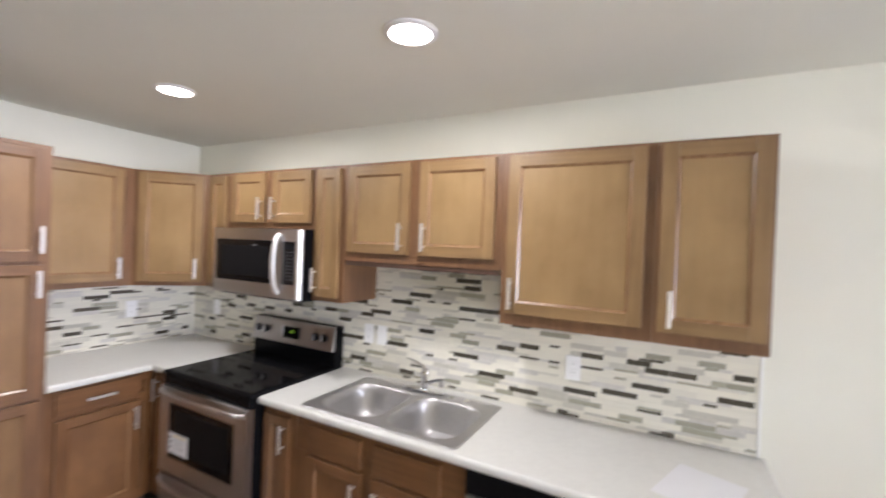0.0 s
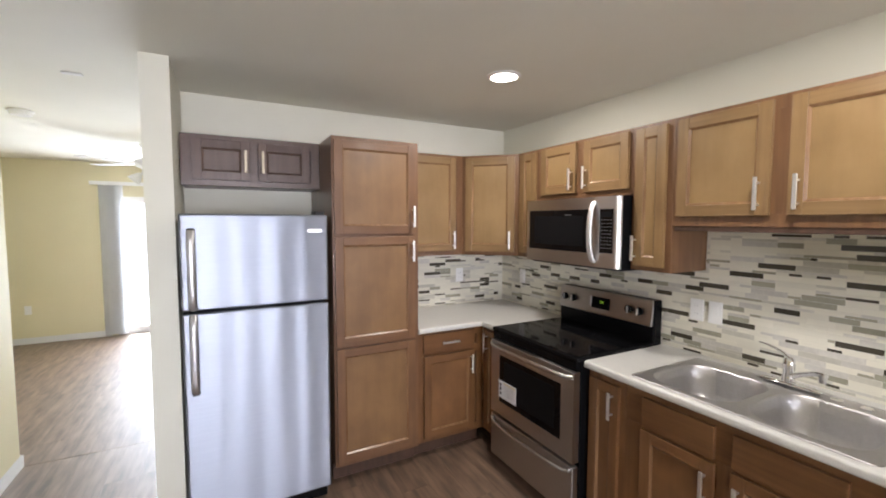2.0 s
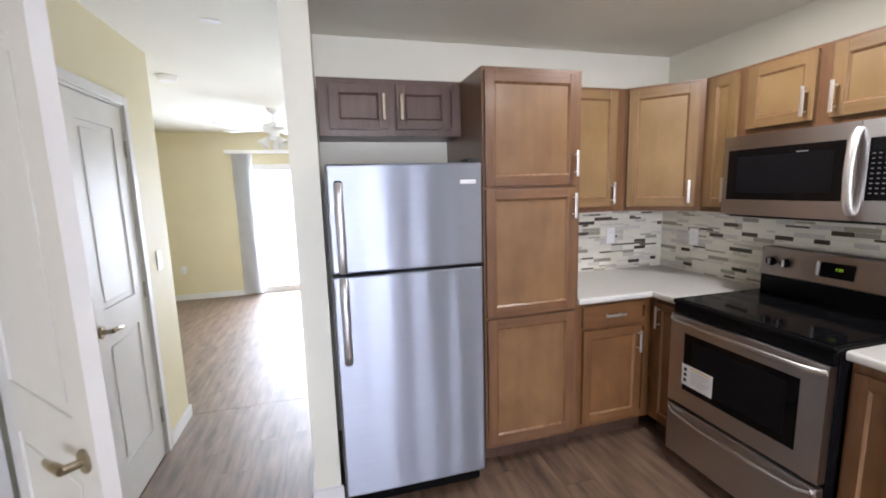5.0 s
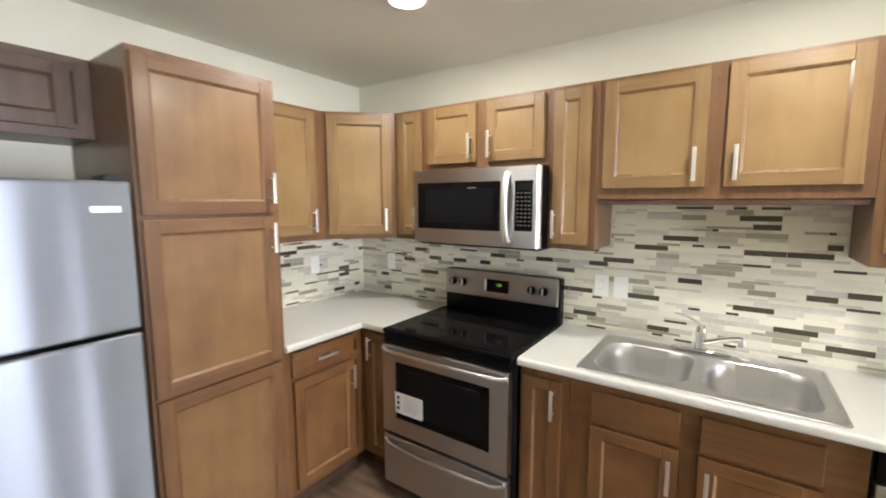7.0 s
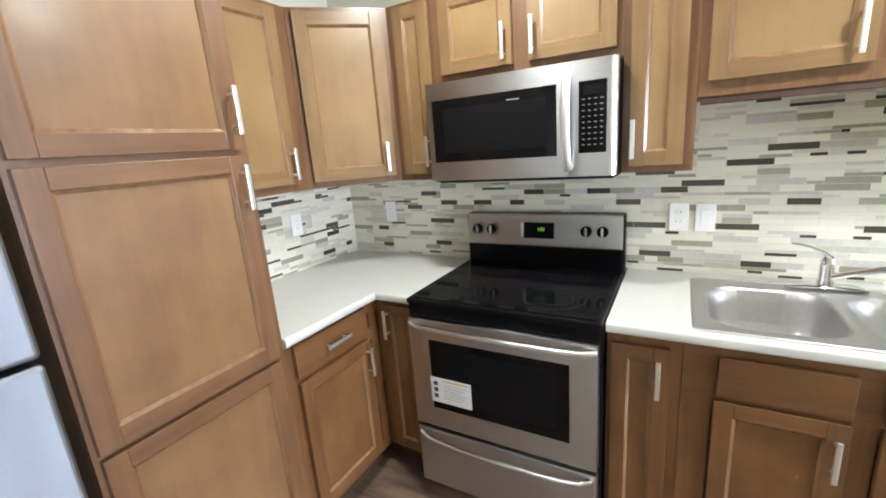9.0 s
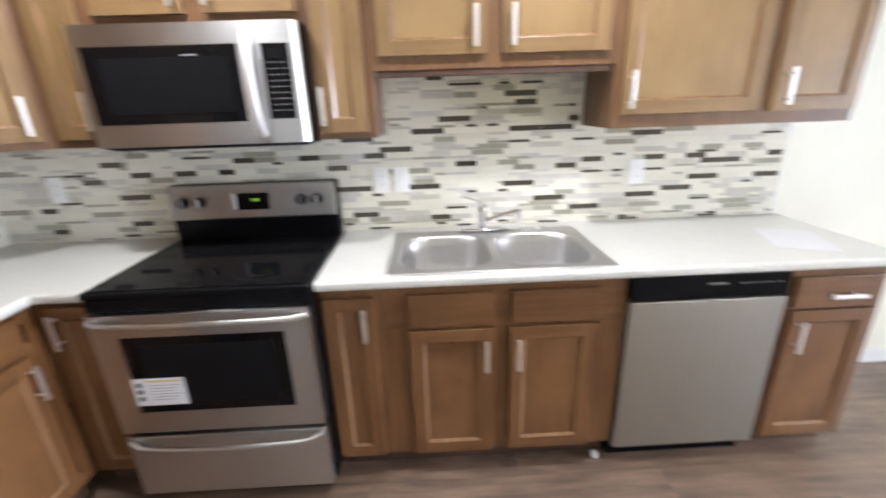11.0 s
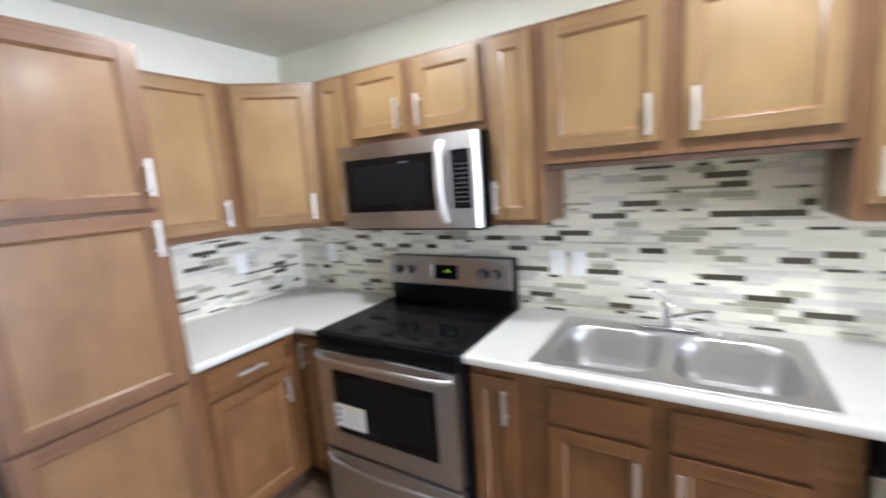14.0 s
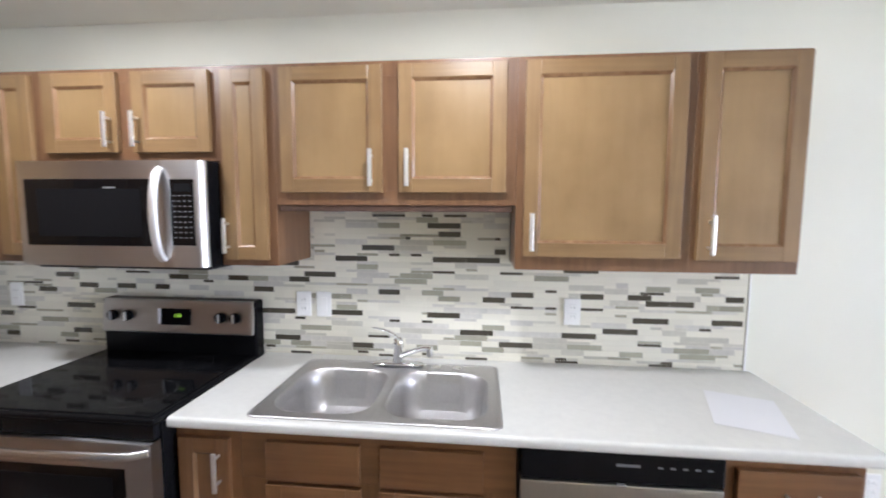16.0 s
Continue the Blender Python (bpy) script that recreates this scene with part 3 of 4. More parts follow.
leaf(c, 2.31, 2.703, 1.656, 2.117, -0.305, (2.345, 1.745, True))
part("center_stile", box(2.222, 2.338, -0.3045, -0.288, 1.663, 2.081), M_FRAME, c, smooth=False)
# The shade under the cabinet is put into this rail's dark colour.
part("light_rail", box(1.84, 2.73, -0.30, -0.285, 1.585, 1.61, 0.002), M_TOE, c, "thin strip under the cabinet, its shade painted dark")
c = thing("wall_cabinet", UP + "one wide door above the dishwasher", "cabinet", NORTH_M, GU)
carcass(c, 2.74, 3.35, 0.305, 1.375, TOP)
leaf(c, 2.768, 3.314, 1.425, 2.118, -0.305, (2.795, 1.515, True))
c = thing("wall_cabinet", UP + "one door at the row's end", "cabinet", NORTH_M, GU)
carcass(c, 3.35, 3.712, 0.305, 1.375, TOP)
leaf(c, 3.366, 3.7, 1.42, 2.123, -0.305, (3.405, 1.51, True))

# diagonal corner cabinet
c = thing("corner_wall_cabinet", "reddish-brown maple diagonal corner wall cabinet with one door", "cabinet", NORTH_M, GU)
b = bmesh.new()
base = [b.verts.new(p + (1.372,)) for p in ((0.001, -0.001), (0.611, -0.001), (0.611, -0.305), (0.305, -0.609), (0.001, -0.609))]
f = b.faces.new(base)
ext = bmesh.ops.extrude_face_region(b, geom=[f])
bmesh.ops.translate(b, verts=[g for g in ext["geom"] if isinstance(g, bmesh.types.BMVert)], vec=(0, 0, TOP - 1.372))
part("body", b, M_FRAME, c, smooth=False)
d = leaf(c, -0.19, 0.19, 1.40, 2.115, -0.001, (0.155, 1.49, True), s=0.055)
place = pose(0.458, -0.457, 0, 0, 0, 45)
d.matrix_local = place

c = thing("wall_cabinet", UP + "one door beside the pantry", "cabinet", WEST_M, GU)
carcass(c, -1.139, -0.611, 0.305, 1.372, TOP)
leaf(c, -1.1, -0.678, 1.405, 2.115, -0.305, (-0.705, 1.49, True))
c = thing("wall_cabinet", "dark brown stained cabinet with two short doors above the refrigerator", "cabinet", WEST_M, GU)
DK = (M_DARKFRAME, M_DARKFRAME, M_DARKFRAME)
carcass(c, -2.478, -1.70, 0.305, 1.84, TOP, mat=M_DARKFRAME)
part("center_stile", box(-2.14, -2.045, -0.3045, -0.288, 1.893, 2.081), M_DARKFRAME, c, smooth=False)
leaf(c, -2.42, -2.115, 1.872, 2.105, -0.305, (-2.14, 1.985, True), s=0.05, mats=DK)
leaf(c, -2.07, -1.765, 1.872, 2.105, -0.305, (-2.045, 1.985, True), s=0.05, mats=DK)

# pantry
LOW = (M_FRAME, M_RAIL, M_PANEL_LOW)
c = thing("pantry_cabinet", "tall brown maple pantry with three doors beside the refrigerator", "cabinet", WEST_M)
carcass(c, -1.699, -1.14, 0.63, 0.11, 2.134, True)
for z in (1.51, 0.835):
    part("frame_rail", box(-1.647, -1.192, -0.6296, -0.613, z, z + 0.055), M_RAIL, c, smooth=False)
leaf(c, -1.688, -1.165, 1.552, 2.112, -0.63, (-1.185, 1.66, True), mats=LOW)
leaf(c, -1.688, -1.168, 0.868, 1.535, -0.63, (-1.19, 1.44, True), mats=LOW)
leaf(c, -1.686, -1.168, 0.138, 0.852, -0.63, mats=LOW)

# base cabinets, in the deeper maple with counter shade worked into its colour
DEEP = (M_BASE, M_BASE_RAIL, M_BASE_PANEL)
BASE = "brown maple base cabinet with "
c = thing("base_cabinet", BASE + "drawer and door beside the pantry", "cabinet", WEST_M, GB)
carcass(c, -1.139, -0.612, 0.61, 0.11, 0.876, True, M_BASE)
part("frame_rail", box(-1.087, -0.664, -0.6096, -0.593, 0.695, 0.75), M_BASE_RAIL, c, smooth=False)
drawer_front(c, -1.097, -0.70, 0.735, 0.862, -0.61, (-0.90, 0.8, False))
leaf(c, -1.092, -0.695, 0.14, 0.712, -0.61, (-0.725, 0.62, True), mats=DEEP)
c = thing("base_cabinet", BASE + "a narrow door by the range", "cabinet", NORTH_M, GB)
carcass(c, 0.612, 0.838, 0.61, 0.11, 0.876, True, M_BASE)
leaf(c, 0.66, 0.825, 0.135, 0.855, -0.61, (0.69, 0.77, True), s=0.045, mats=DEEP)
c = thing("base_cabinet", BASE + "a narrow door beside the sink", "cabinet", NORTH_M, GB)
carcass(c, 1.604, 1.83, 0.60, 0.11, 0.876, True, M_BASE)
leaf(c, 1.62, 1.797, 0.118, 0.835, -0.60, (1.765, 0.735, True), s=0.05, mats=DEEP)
c = thing("sink_base_cabinet", BASE + "two false drawers under the sink", "cabinet", NORTH_M, GB)
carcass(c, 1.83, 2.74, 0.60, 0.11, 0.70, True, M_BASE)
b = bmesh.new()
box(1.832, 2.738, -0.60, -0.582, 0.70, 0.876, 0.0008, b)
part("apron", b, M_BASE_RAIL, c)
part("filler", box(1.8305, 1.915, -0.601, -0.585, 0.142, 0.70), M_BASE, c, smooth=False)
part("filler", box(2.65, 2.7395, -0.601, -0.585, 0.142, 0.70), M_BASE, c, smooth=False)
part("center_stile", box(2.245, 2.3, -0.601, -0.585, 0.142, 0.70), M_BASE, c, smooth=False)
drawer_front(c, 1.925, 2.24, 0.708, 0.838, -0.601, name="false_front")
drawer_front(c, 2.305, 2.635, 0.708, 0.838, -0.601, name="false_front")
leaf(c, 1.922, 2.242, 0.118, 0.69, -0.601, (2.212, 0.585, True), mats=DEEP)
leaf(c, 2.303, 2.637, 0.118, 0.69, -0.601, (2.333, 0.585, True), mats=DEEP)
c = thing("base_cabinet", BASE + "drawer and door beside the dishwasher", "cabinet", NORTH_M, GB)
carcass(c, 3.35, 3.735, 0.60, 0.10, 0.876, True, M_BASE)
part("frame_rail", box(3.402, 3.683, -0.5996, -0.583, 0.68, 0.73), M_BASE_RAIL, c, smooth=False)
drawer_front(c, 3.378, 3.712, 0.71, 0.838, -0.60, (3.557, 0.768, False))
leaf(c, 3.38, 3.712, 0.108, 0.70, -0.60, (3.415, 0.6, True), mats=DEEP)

# ---- counters ----
b = plates([0.002, 0.645, 0.836], [-1.138, -0.645, -0.002], {(1, 0)}, 0.877, 0.914, 0.012,
           lambda p, q: (abs(p.x - 0.645) < 1e-4 and abs(q.x - 0.645) < 1e-4) or (abs(p.y + 0.645) < 1e-4 and abs(q.y + 0.645) < 1e-4))
single("countertop", b, M_COUNTER, "white laminate L-shaped countertop in the kitchen corner", "countertop", "countertops")
b = plates([1.606, 1.885, 2.66, 3.77], [-0.645, -0.57, -0.15, -0.002], {(1, 1)}, 0.877, 0.914, 0.012,
           lambda p, q: (abs(p.y + 0.645) < 1e-4 and abs(q.y + 0.645) < 1e-4) or (abs(p.x - 3.77) < 1e-4 and abs(q.x - 3.77) < 1e-4))
single("countertop", b, M_COUNTER, "long white laminate countertop with a sink let into it", "countertop", "countertops")

# ---- sink and faucet ----


def rounded(x0, x1, y0, y1, r, z, n=9):
    """A loop with rounded corners, from the far right corner round to the left; r may hold four radii."""
    out = []
    rs = r if isinstance(r, list) else [r] * 4
    for q, (cx, cy) in enumerate(((x1 - rs[0], y1 - rs[0]), (x0 + rs[1], y1 - rs[1]), (x0 + rs[2], y0 + rs[2]), (x1 - rs[3], y0 + rs[3]))):
        for k in range(n):
            a = radians(90 * q + 90 * k / (n - 1))
            out.append((cx + rs[q] * math.cos(a), cy + rs[q] * math.sin(a), z))
    return out


sink = thing("sink", "stainless steel double-bowl drop-in kitchen sink in the white countertop", "sink")
SZ = 0.918
for x0, x1, bx0, bx1, side in ((1.86, 2.272, 1.90, 2.248, "l"), (2.272, 2.685, 2.296, 2.645, "r")):
    b = bmesh.new()
    out_r = [0.02, 0.002, 0.002, 0.02] if side == "r" else [0.002, 0.02, 0.02, 0.002]
    loops = [rounded(x0, x1, -0.605, -0.085, out_r, SZ - 0.001),
             rounded(bx0 - 0.006, bx1 + 0.006, -0.571, -0.174, 0.105, SZ),
             rounded(bx0, bx1, -0.565, -0.18, 0.1, SZ - 0.006),
             rounded(bx0 + 0.008, bx1 - 0.008, -0.557, -0.188, 0.098, SZ - 0.04),
             rounded(bx0 + 0.018, bx1 - 0.018, -0.547, -0.198, 0.094, SZ - 0.12),
             rounded(bx0 + 0.03, bx1 - 0.03, -0.535, -0.21, 0.088, SZ - 0.15),
             rounded(bx0 + 0.055, bx1 - 0.055, -0.505, -0.24, 0.07, SZ - 0.168),
             rounded(bx0 + 0.13, bx1 - 0.13, -0.415, -0.33, 0.04, SZ - 0.172)]
    rings = [[b.verts.new(p) for p in l] for l in loops]
    for r0, r1 in zip(rings, rings[1:]):
        for k in range(len(r0)):
            b.faces.new((r0[k], r0[(k + 1) % len(r0)], r1[(k + 1) % len(r0)], r1[k]))
    b.faces.new(rings[-1])
    bowl = part("bowl", b, M_SINK, sink)
    cx = (bx0 + bx1) / 2
    d = lathe([(0.042, 0.004), (0.034, 0.005), (0.03, 0.001), (0.004, 0.0)], (cx, -0.372, SZ - 0.173))
    part("drain", d, M_CHROME, bowl, "steel drain strainer")
b = bmesh.new()
rings = [[b.verts.new(p) for p in l] for l in (
    rounded(1.850, 2.695, -0.615, -0.075, 0.032, 0.9147), rounded(1.8515, 2.6935, -0.6135, -0.0765, 0.031, 0.9175), rounded(1.855, 2.690, -0.610, -0.080, 0.028, 0.9195),
    rounded(1.862, 2.683, -0.603, -0.087, 0.021, 0.9192), rounded(1.864, 2.681, -0.601, -0.089, 0.019, 0.9147))]
for r0, r1 in zip(rings, rings[1:] + rings[:1]):
    for k in range(len(r0)):
        b.faces.new((r0[k], r0[(k + 1) % len(r0)], r1[(k + 1) % len(r0)], r1[k]))
part("rim", b, M_SINK, sink)
for hx in (2.43, 2.52):
    part("hole_cover", lathe([(0.02, 0.0), (0.02, 0.003), (0.016, 0.005), (0.001, 0.006)], (hx, -0.125, SZ)), M_CHROME, sink, smooth=True)

fa = thing("faucet", "chrome single-lever faucet on the back rim of the steel sink", "faucet")
b = tube([(2.15, -0.118, SZ + 0.006), (2.18, -0.118, SZ + 0.01), (2.265, -0.118, SZ + 0.014), (2.35, -0.118, SZ + 0.01), (2.38, -0.118, SZ + 0.006)], [0.012, 0.026, 0.03, 0.026, 0.012], 0.35)
part("base_plate", b, M_CHROME, fa)
part("body", lathe([(0.026, 0.0), (0.024, 0.03), (0.021, 0.05), (0.022, 0.085), (0.02, 0.105), (0.012, 0.118), (0.002, 0.122)], (2.265, -0.118, SZ + 0.01)), M_CHROME, fa)
b = tube([(2.265, -0.12, SZ + 0.045), (2.29, -0.134, SZ + 0.056), (2.33, -0.157, SZ + 0.078), (2.375, -0.182, SZ + 0.1), (2.4, -0.196, SZ + 0.108), (2.42, -0.207, SZ + 0.108)], [0.014, 0.0115, 0.0105, 0.0105, 0.012, 0.013])
part("spout", b, M_CHROME, fa)
part("aerator", rod((2.413, -0.204, SZ + 0.115), (2.413, -0.204, SZ + 0.078), 0.0135, bevel=0.002), M_CHROME, fa)
part("lever", tube([(2.268, -0.116, SZ + 0.118), (2.245, -0.121, SZ + 0.14), (2.215, -0.127, SZ + 0.156), (2.18, -0.131, SZ + 0.166), (2.155, -0.133, SZ + 0.169)], [0.019, 0.0145, 0.011, 0.0085, 0.006], 0.5), M_CHROME, fa)

# ---- range ----
rg = thing("range", "stainless steel and black freestanding electric range with a ceramic glass top", "range")
part("body", box(0.844, 1.598, -0.655, -0.02, 0.06, 0.905, 0.003), M_BLACK, rg)
part("base", box(0.87, 1.57, -0.6, -0.06, 0.0, 0.06), M_BLACK, rg, smooth=False)
b = box(0.841, 1.60, -0.69, -0.085, 0.905, 0.928, 0.008, seg=3)
part("cooktop_frame", b, M_BLACK, rg)
ct = part("cooktop_glass", box(0.862, 1.58, -0.672, -0.1, 0.9285, 0.9315, 0.001), M_GLASSTOP, rg, "glossy black ceramic glass")
for bx, by, r in ((1.405, -0.52, 0.115), (1.04, -0.5, 0.085), (1.39, -0.23, 0.085), (1.04, -0.22, 0.105)):
    b = bmesh.new()
    for q in (r, r * 0.62):
        bmesh.ops.create_circle(b, segments=48, radius=q, cap_ends=False, matrix=Matrix.Translation((bx, by, 0.9318)))
        n = len(b.verts)
        outer = list(b.verts)[-48:]
        inner = [b.verts.new((bx + (v.co.x - bx) * (q - 0.002) / q, by + (v.co.y - by) * (q - 0.002) / q, 0.9318)) for v in outer]
        for k in range(48):
            b.faces.new((outer[k], outer[(k + 1) % 48], inner[(k + 1) % 48], inner[k]))
    part("burner_ring", b, M_RING, ct, "thin grey printed burner rings", smooth=False)
part("front_rail", box(0.848, 1.594, -0.685, -0.655, 0.855, 0.905, 0.004), M_BLACK, rg)
DX0, DX1, DZ0, DZ1 = 0.85, 1.592, 0.365, 0.85
WX0, WX1, WZ0, WZ1 = 0.94, 1.5, 0.455, 0.765
b = sheet([DX0, WX0, WX1, DX1], [DZ0, WZ0, WZ1, DZ1], {(1, 1)}, -0.70, -0.657)
od = part("oven_door", b, M_STEEL, rg, "brushed steel oven door", smooth=False)
part("window", box(WX0, WX1, -0.698, -0.67, WZ0, WZ1), M_SMOKED, od, "smoked black oven glass", smooth=False)
part("window_mesh", box(WX0 + 0.05, WX1 - 0.05, -0.6995, -0.698, WZ0 + 0.04, WZ1 - 0.035), M_INNER, od, "dark grey mesh field", smooth=False)
b = tube(arc((0.86, -0.70, 0.825), (1.585, -0.70, 0.825), (0, -0.045, 0.0), 19, 0.35), 0.0135, 1.0)
part("handle", b, M_STEEL, od, "curved brushed steel bar handle")
dr = part("drawer", box(0.85, 1.592, -0.70, -0.657, 0.065, 0.345, 0.006), M_STEEL, rg, "brushed steel storage drawer")
b = tube(arc((0.87, -0.705, 0.325), (1.575, -0.705, 0.325), (0, -0.03, -0.02), 19, 0.35), 0.012, 0.8)
part("handle", b, M_STEEL, dr, "curved brushed steel drawer pull")
b = box(0.842, 1.6, -0.085, -0.012, 0.905, 1.175, 0.012, seg=3)
part("backguard", b, M_BLACK, rg)
b = box(0.85, 1.592, -0.012, 0.006, 0.0, 0.155, 0.006)
b.transform(Matrix.Translation((0, -0.092, 1.02)) @ Matrix.Rotation(radians(-7), 4, "X"))
fascia = part("control_panel", b, M_STEEL, rg, "brushed steel control panel")


def on_fascia(z):
    return -0.105 + (z - 1.02) * 0.122


for kx in (0.91, 0.985, 1.44, 1.51):
    y = on_fascia(1.1)
    k = part("knob", rod((kx, y, 1.1), (kx, y - 0.02, 1.1), 0.024, n=24, bevel=0.003), M_BLACK, rg, "black round knob")
    part("grip", box(kx - 0.005, kx + 0.005, y - 0.032, y - 0.018, 1.08, 1.12, 0.002), M_PULL if kx in (0.985, 1.51) else M_GREY, k, smooth=True)
b = box(1.15, 1.295, -0.006, 0.0, 0.0, 0.075, 0.003)
b.transform(Matrix.Translation((0, on_fascia(1.06), 1.06)) @ Matrix.Rotation(radians(-7), 4, "X"))
disp = part("display", b, M_GLASSTOP, rg, "black clock display")
part("tag", box(1.135, 1.148, on_fascia(1.1) - 0.008, on_fascia(1.1) - 0.003, 1.065, 1.135, 0.001), M_PAPER, rg, "small white tag")


def writing(text, size, m, mat, name, parent, label, depth=0.0006):
    cu = bpy.data.curves.new(name, "FONT")
    cu.body, cu.size, cu.extrude = text, size, depth
    cu.align_x, cu.align_y = "CENTER", "CENTER"
    tmp = bpy.data.objects.new(name, cu)
    scene.collection.objects.link(tmp)
    me = bpy.data.meshes.new_from_object(tmp.evaluated_get(bpy.context.evaluated_depsgraph_get()))
    bpy.data.objects.remove(tmp)
    me.materials.clear()
    me.materials.append(mat)
    ob = new(name, me)
    ob.parent = parent
    ob.matrix_local = m
    return tagged(ob, label)


writing("1:51", 0.021, pose(1.235, on_fascia(1.1) - 0.0085, 1.105, 83), M_GREEN, "digits", disp, "glowing green clock digits")
b = box(0.936, 1.119, -0.7012, -0.6998, 0.487, 0.6)
stk = single("paper_sticker", b, M_PAPER, "white printed instruction sheet stuck to the oven door glass", "sticker", smooth=False)
b = bmesh.new()
box(0.99, 1.11, -0.7018, -0.7012, 0.586, 0.592, bm=b)
part("print_band", b, M_YINK, stk, "thin yellow printed band", smooth=False)
b = bmesh.new()
for k in range(6):
    box(0.995, 1.10 - 0.012 * (k % 3), -0.7018, -0.7012, 0.57 - k * 0.012, 0.572 - k * 0.012, bm=b)
part("print_line", b, M_GREY, stk, "grey lines of small print", smooth=False)
b = bmesh.new()
for z in (0.573, 0.545, 0.516):
    box(0.95, 0.968, -0.7018, -0.7012, z - 0.009, z + 0.009, bm=b)
part("symbol", b, M_INK, stk, "small black warning symbols", smooth=False)

# ---- microwave ----
mw = thing("microwave", "stainless steel over-the-range microwave with a black door window, above the range", "microwave")
part("body", box(0.843, 1.597, -0.375, -0.003, 1.365, 1.772, 0.004), M_BLACK, mw)
X0, X1, Z0, Z1 = 0.843, 1.435, 1.372, 1.77
b = sheet([X0, 0.868, 1.39, X1], [Z0, 1.45, 1.702, Z1], {(1, 1)}, -0.405, -0.376)
door = part("door", b, M_STEEL, mw, "brushed steel microwave door", smooth=False)
part("window", box(0.868, 1.39, -0.4045, -0.38, 1.45, 1.702), M_SMOKED, door, "smoked black window", smooth=False)
part("window_mesh", box(0.92, 1.35, -0.4055, -0.4045, 1.485, 1.665), M_INNER, door, "dark mesh field", smooth=False)
part("handle", tube(arc((1.43, -0.405, 1.40), (1.43, -0.405, 1.74), (0, -0.04, 0), 17, 0.5), 0.017, 0.7, 16), M_SATIN, door, "curved polished vertical handle")
cp = sheet([1.437, 1.468, 1.563, 1.574], [Z0, 1.455, 1.7, Z1], {(1, 1)}, -0.405, -0.376)
cpo = part("control_frame", cp, M_STEEL, mw, "brushed steel control surround", smooth=False)
tb = bmesh.new()
tv = [tb.verts.new((x, y, z)) for z in (1.373, 1.769) for x, y in ((1.5745, -0.376), (1.5745, -0.405), (1.582, -0.4045), (1.590, -0.398), (1.5965, -0.386), (1.5965, -0.376))]
for k in range(6):
    tb.faces.new((tv[k], tv[(k + 1) % 6], tv[6 + (k + 1) % 6], tv[6 + k]))
tb.faces.new(tv[:6])
tb.faces.new(tv[6:])
part("edge_trim", tb, M_PULL, mw, "bright polished edge strip")
kp = part("keypad", box(1.468, 1.563, -0.4045, -0.38, 1.455, 1.7), M_SMOKED, mw, "black control keypad", smooth=False)
part("display", box(1.482, 1.55, -0.4052, -0.4045, 1.655, 1.685), M_INNER, kp, smooth=False)
keys = bmesh.new()
for r in range(9):
    for q in range(4):
        kx, kz = 1.484 + q * 0.0205, 1.64 - r * 0.0195
        box(kx - 0.005, kx + 0.005, -0.4049, -0.4045, kz - 0.0017, kz + 0.0017, bm=keys)
part("key_print", keys, M_KEY, kp, "rows of small grey key marks", smooth=False)
part("maker_mark", box(1.2, 1.25, -0.4062, -0.4055, 1.668, 1.673), M_GREY, door, "small pale bar mark", smooth=False)
part("bottom_vent", box(0.86, 1.58, -0.36, -0.02, 1.358, 1.365), M_DARK, mw, smooth=False)

# ---- dishwasher ----
dw = thing("dishwasher", "built-in dishwasher with a grey steel door and black control strip", "dishwasher")
part("tub", box(2.746, 3.344, -0.57, -0.03, 0.1, 0.872), M_DARK, dw, smooth=False)
part("door", box(2.748, 3.342, -0.622, -0.572, 0.092, 0.768, 0.004), M_DW, dw, "grey brushed steel door")
cs = part("control_strip", box(2.748, 3.342, -0.625, -0.572, 0.774, 0.868, 0.008), M_BLACK, dw, "glossy black control strip")
part("maker_mark", box(3.03, 3.1, -0.6256, -0.625, 0.83, 0.838), M_GREY, cs, smooth=False)
b = bmesh.new()
for k in range(5):
    box(3.15 + k * 0.035, 3.165 + k * 0.035, -0.6256, -0.625, 0.83, 0.835, bm=b)
part("key_print", b, M_KEY, cs, "small grey button marks", smooth=False)
part("latch", box(3.03, 3.06, -0.63, -0.62, 0.768, 0.776, 0.002), M_GREY, dw)
part("toe_panel", box(2.75, 3.34, -0.56, -0.1, 0.0, 0.09), M_BLACK, dw, smooth=False)

# ---- refrigerator ----
fr = thing("refrigerator", "tall stainless steel top-freezer refrigerator with dark sides", "refrigerator")
part("body", box(0.03, 0.705, -2.458, -1.762, 0.03, 1.65, 0.006), M_GREY, fr)
for name, z0, z1, hz0, hz1 in (("freezer_door", 1.188, 1.665, 1.2, 1.585), ("fridge_door", 0.105, 1.176, 1.165, 0.78)):
    d = part(name, box(0.712, 0.78, -2.463, -1.757, z0, z1, 0.012, seg=4), M_FRIDGE, fr, "brushed stainless steel door")
    y = -2.412
    lo, hi = min(hz0, hz1), max(hz0, hz1)
    b = tube(arc((0.782, y, lo), (0.782, y, hi), (0.038, 0, 0), 19, 0.3), 0.019, 0.8, 16)
    part("handle", b, M_BAR, d, "long brushed steel bar handle")
    z = hi - 0.02 if name == "freezer_door" else lo + 0.02
    part("handle_cap", box(0.78, 0.8, y - 0.014, y + 0.014, z - 0.03, z + 0.03, 0.004), M_DARK, d, "dark handle end")
part("gasket", box(0.70, 0.715, -2.455, -1.765, 0.11, 1.66), M_BLACK, fr, smooth=False)
part("grille", box(0.6, 0.72, -2.45, -1.77, 0.02, 0.098, 0.003), M_BLACK, fr)
part("maker_plate", box(0.78, 0.783, -1.867, -1.79, 1.568, 1.588, 0.001), M_BAR, fr, "small raised metal plate")
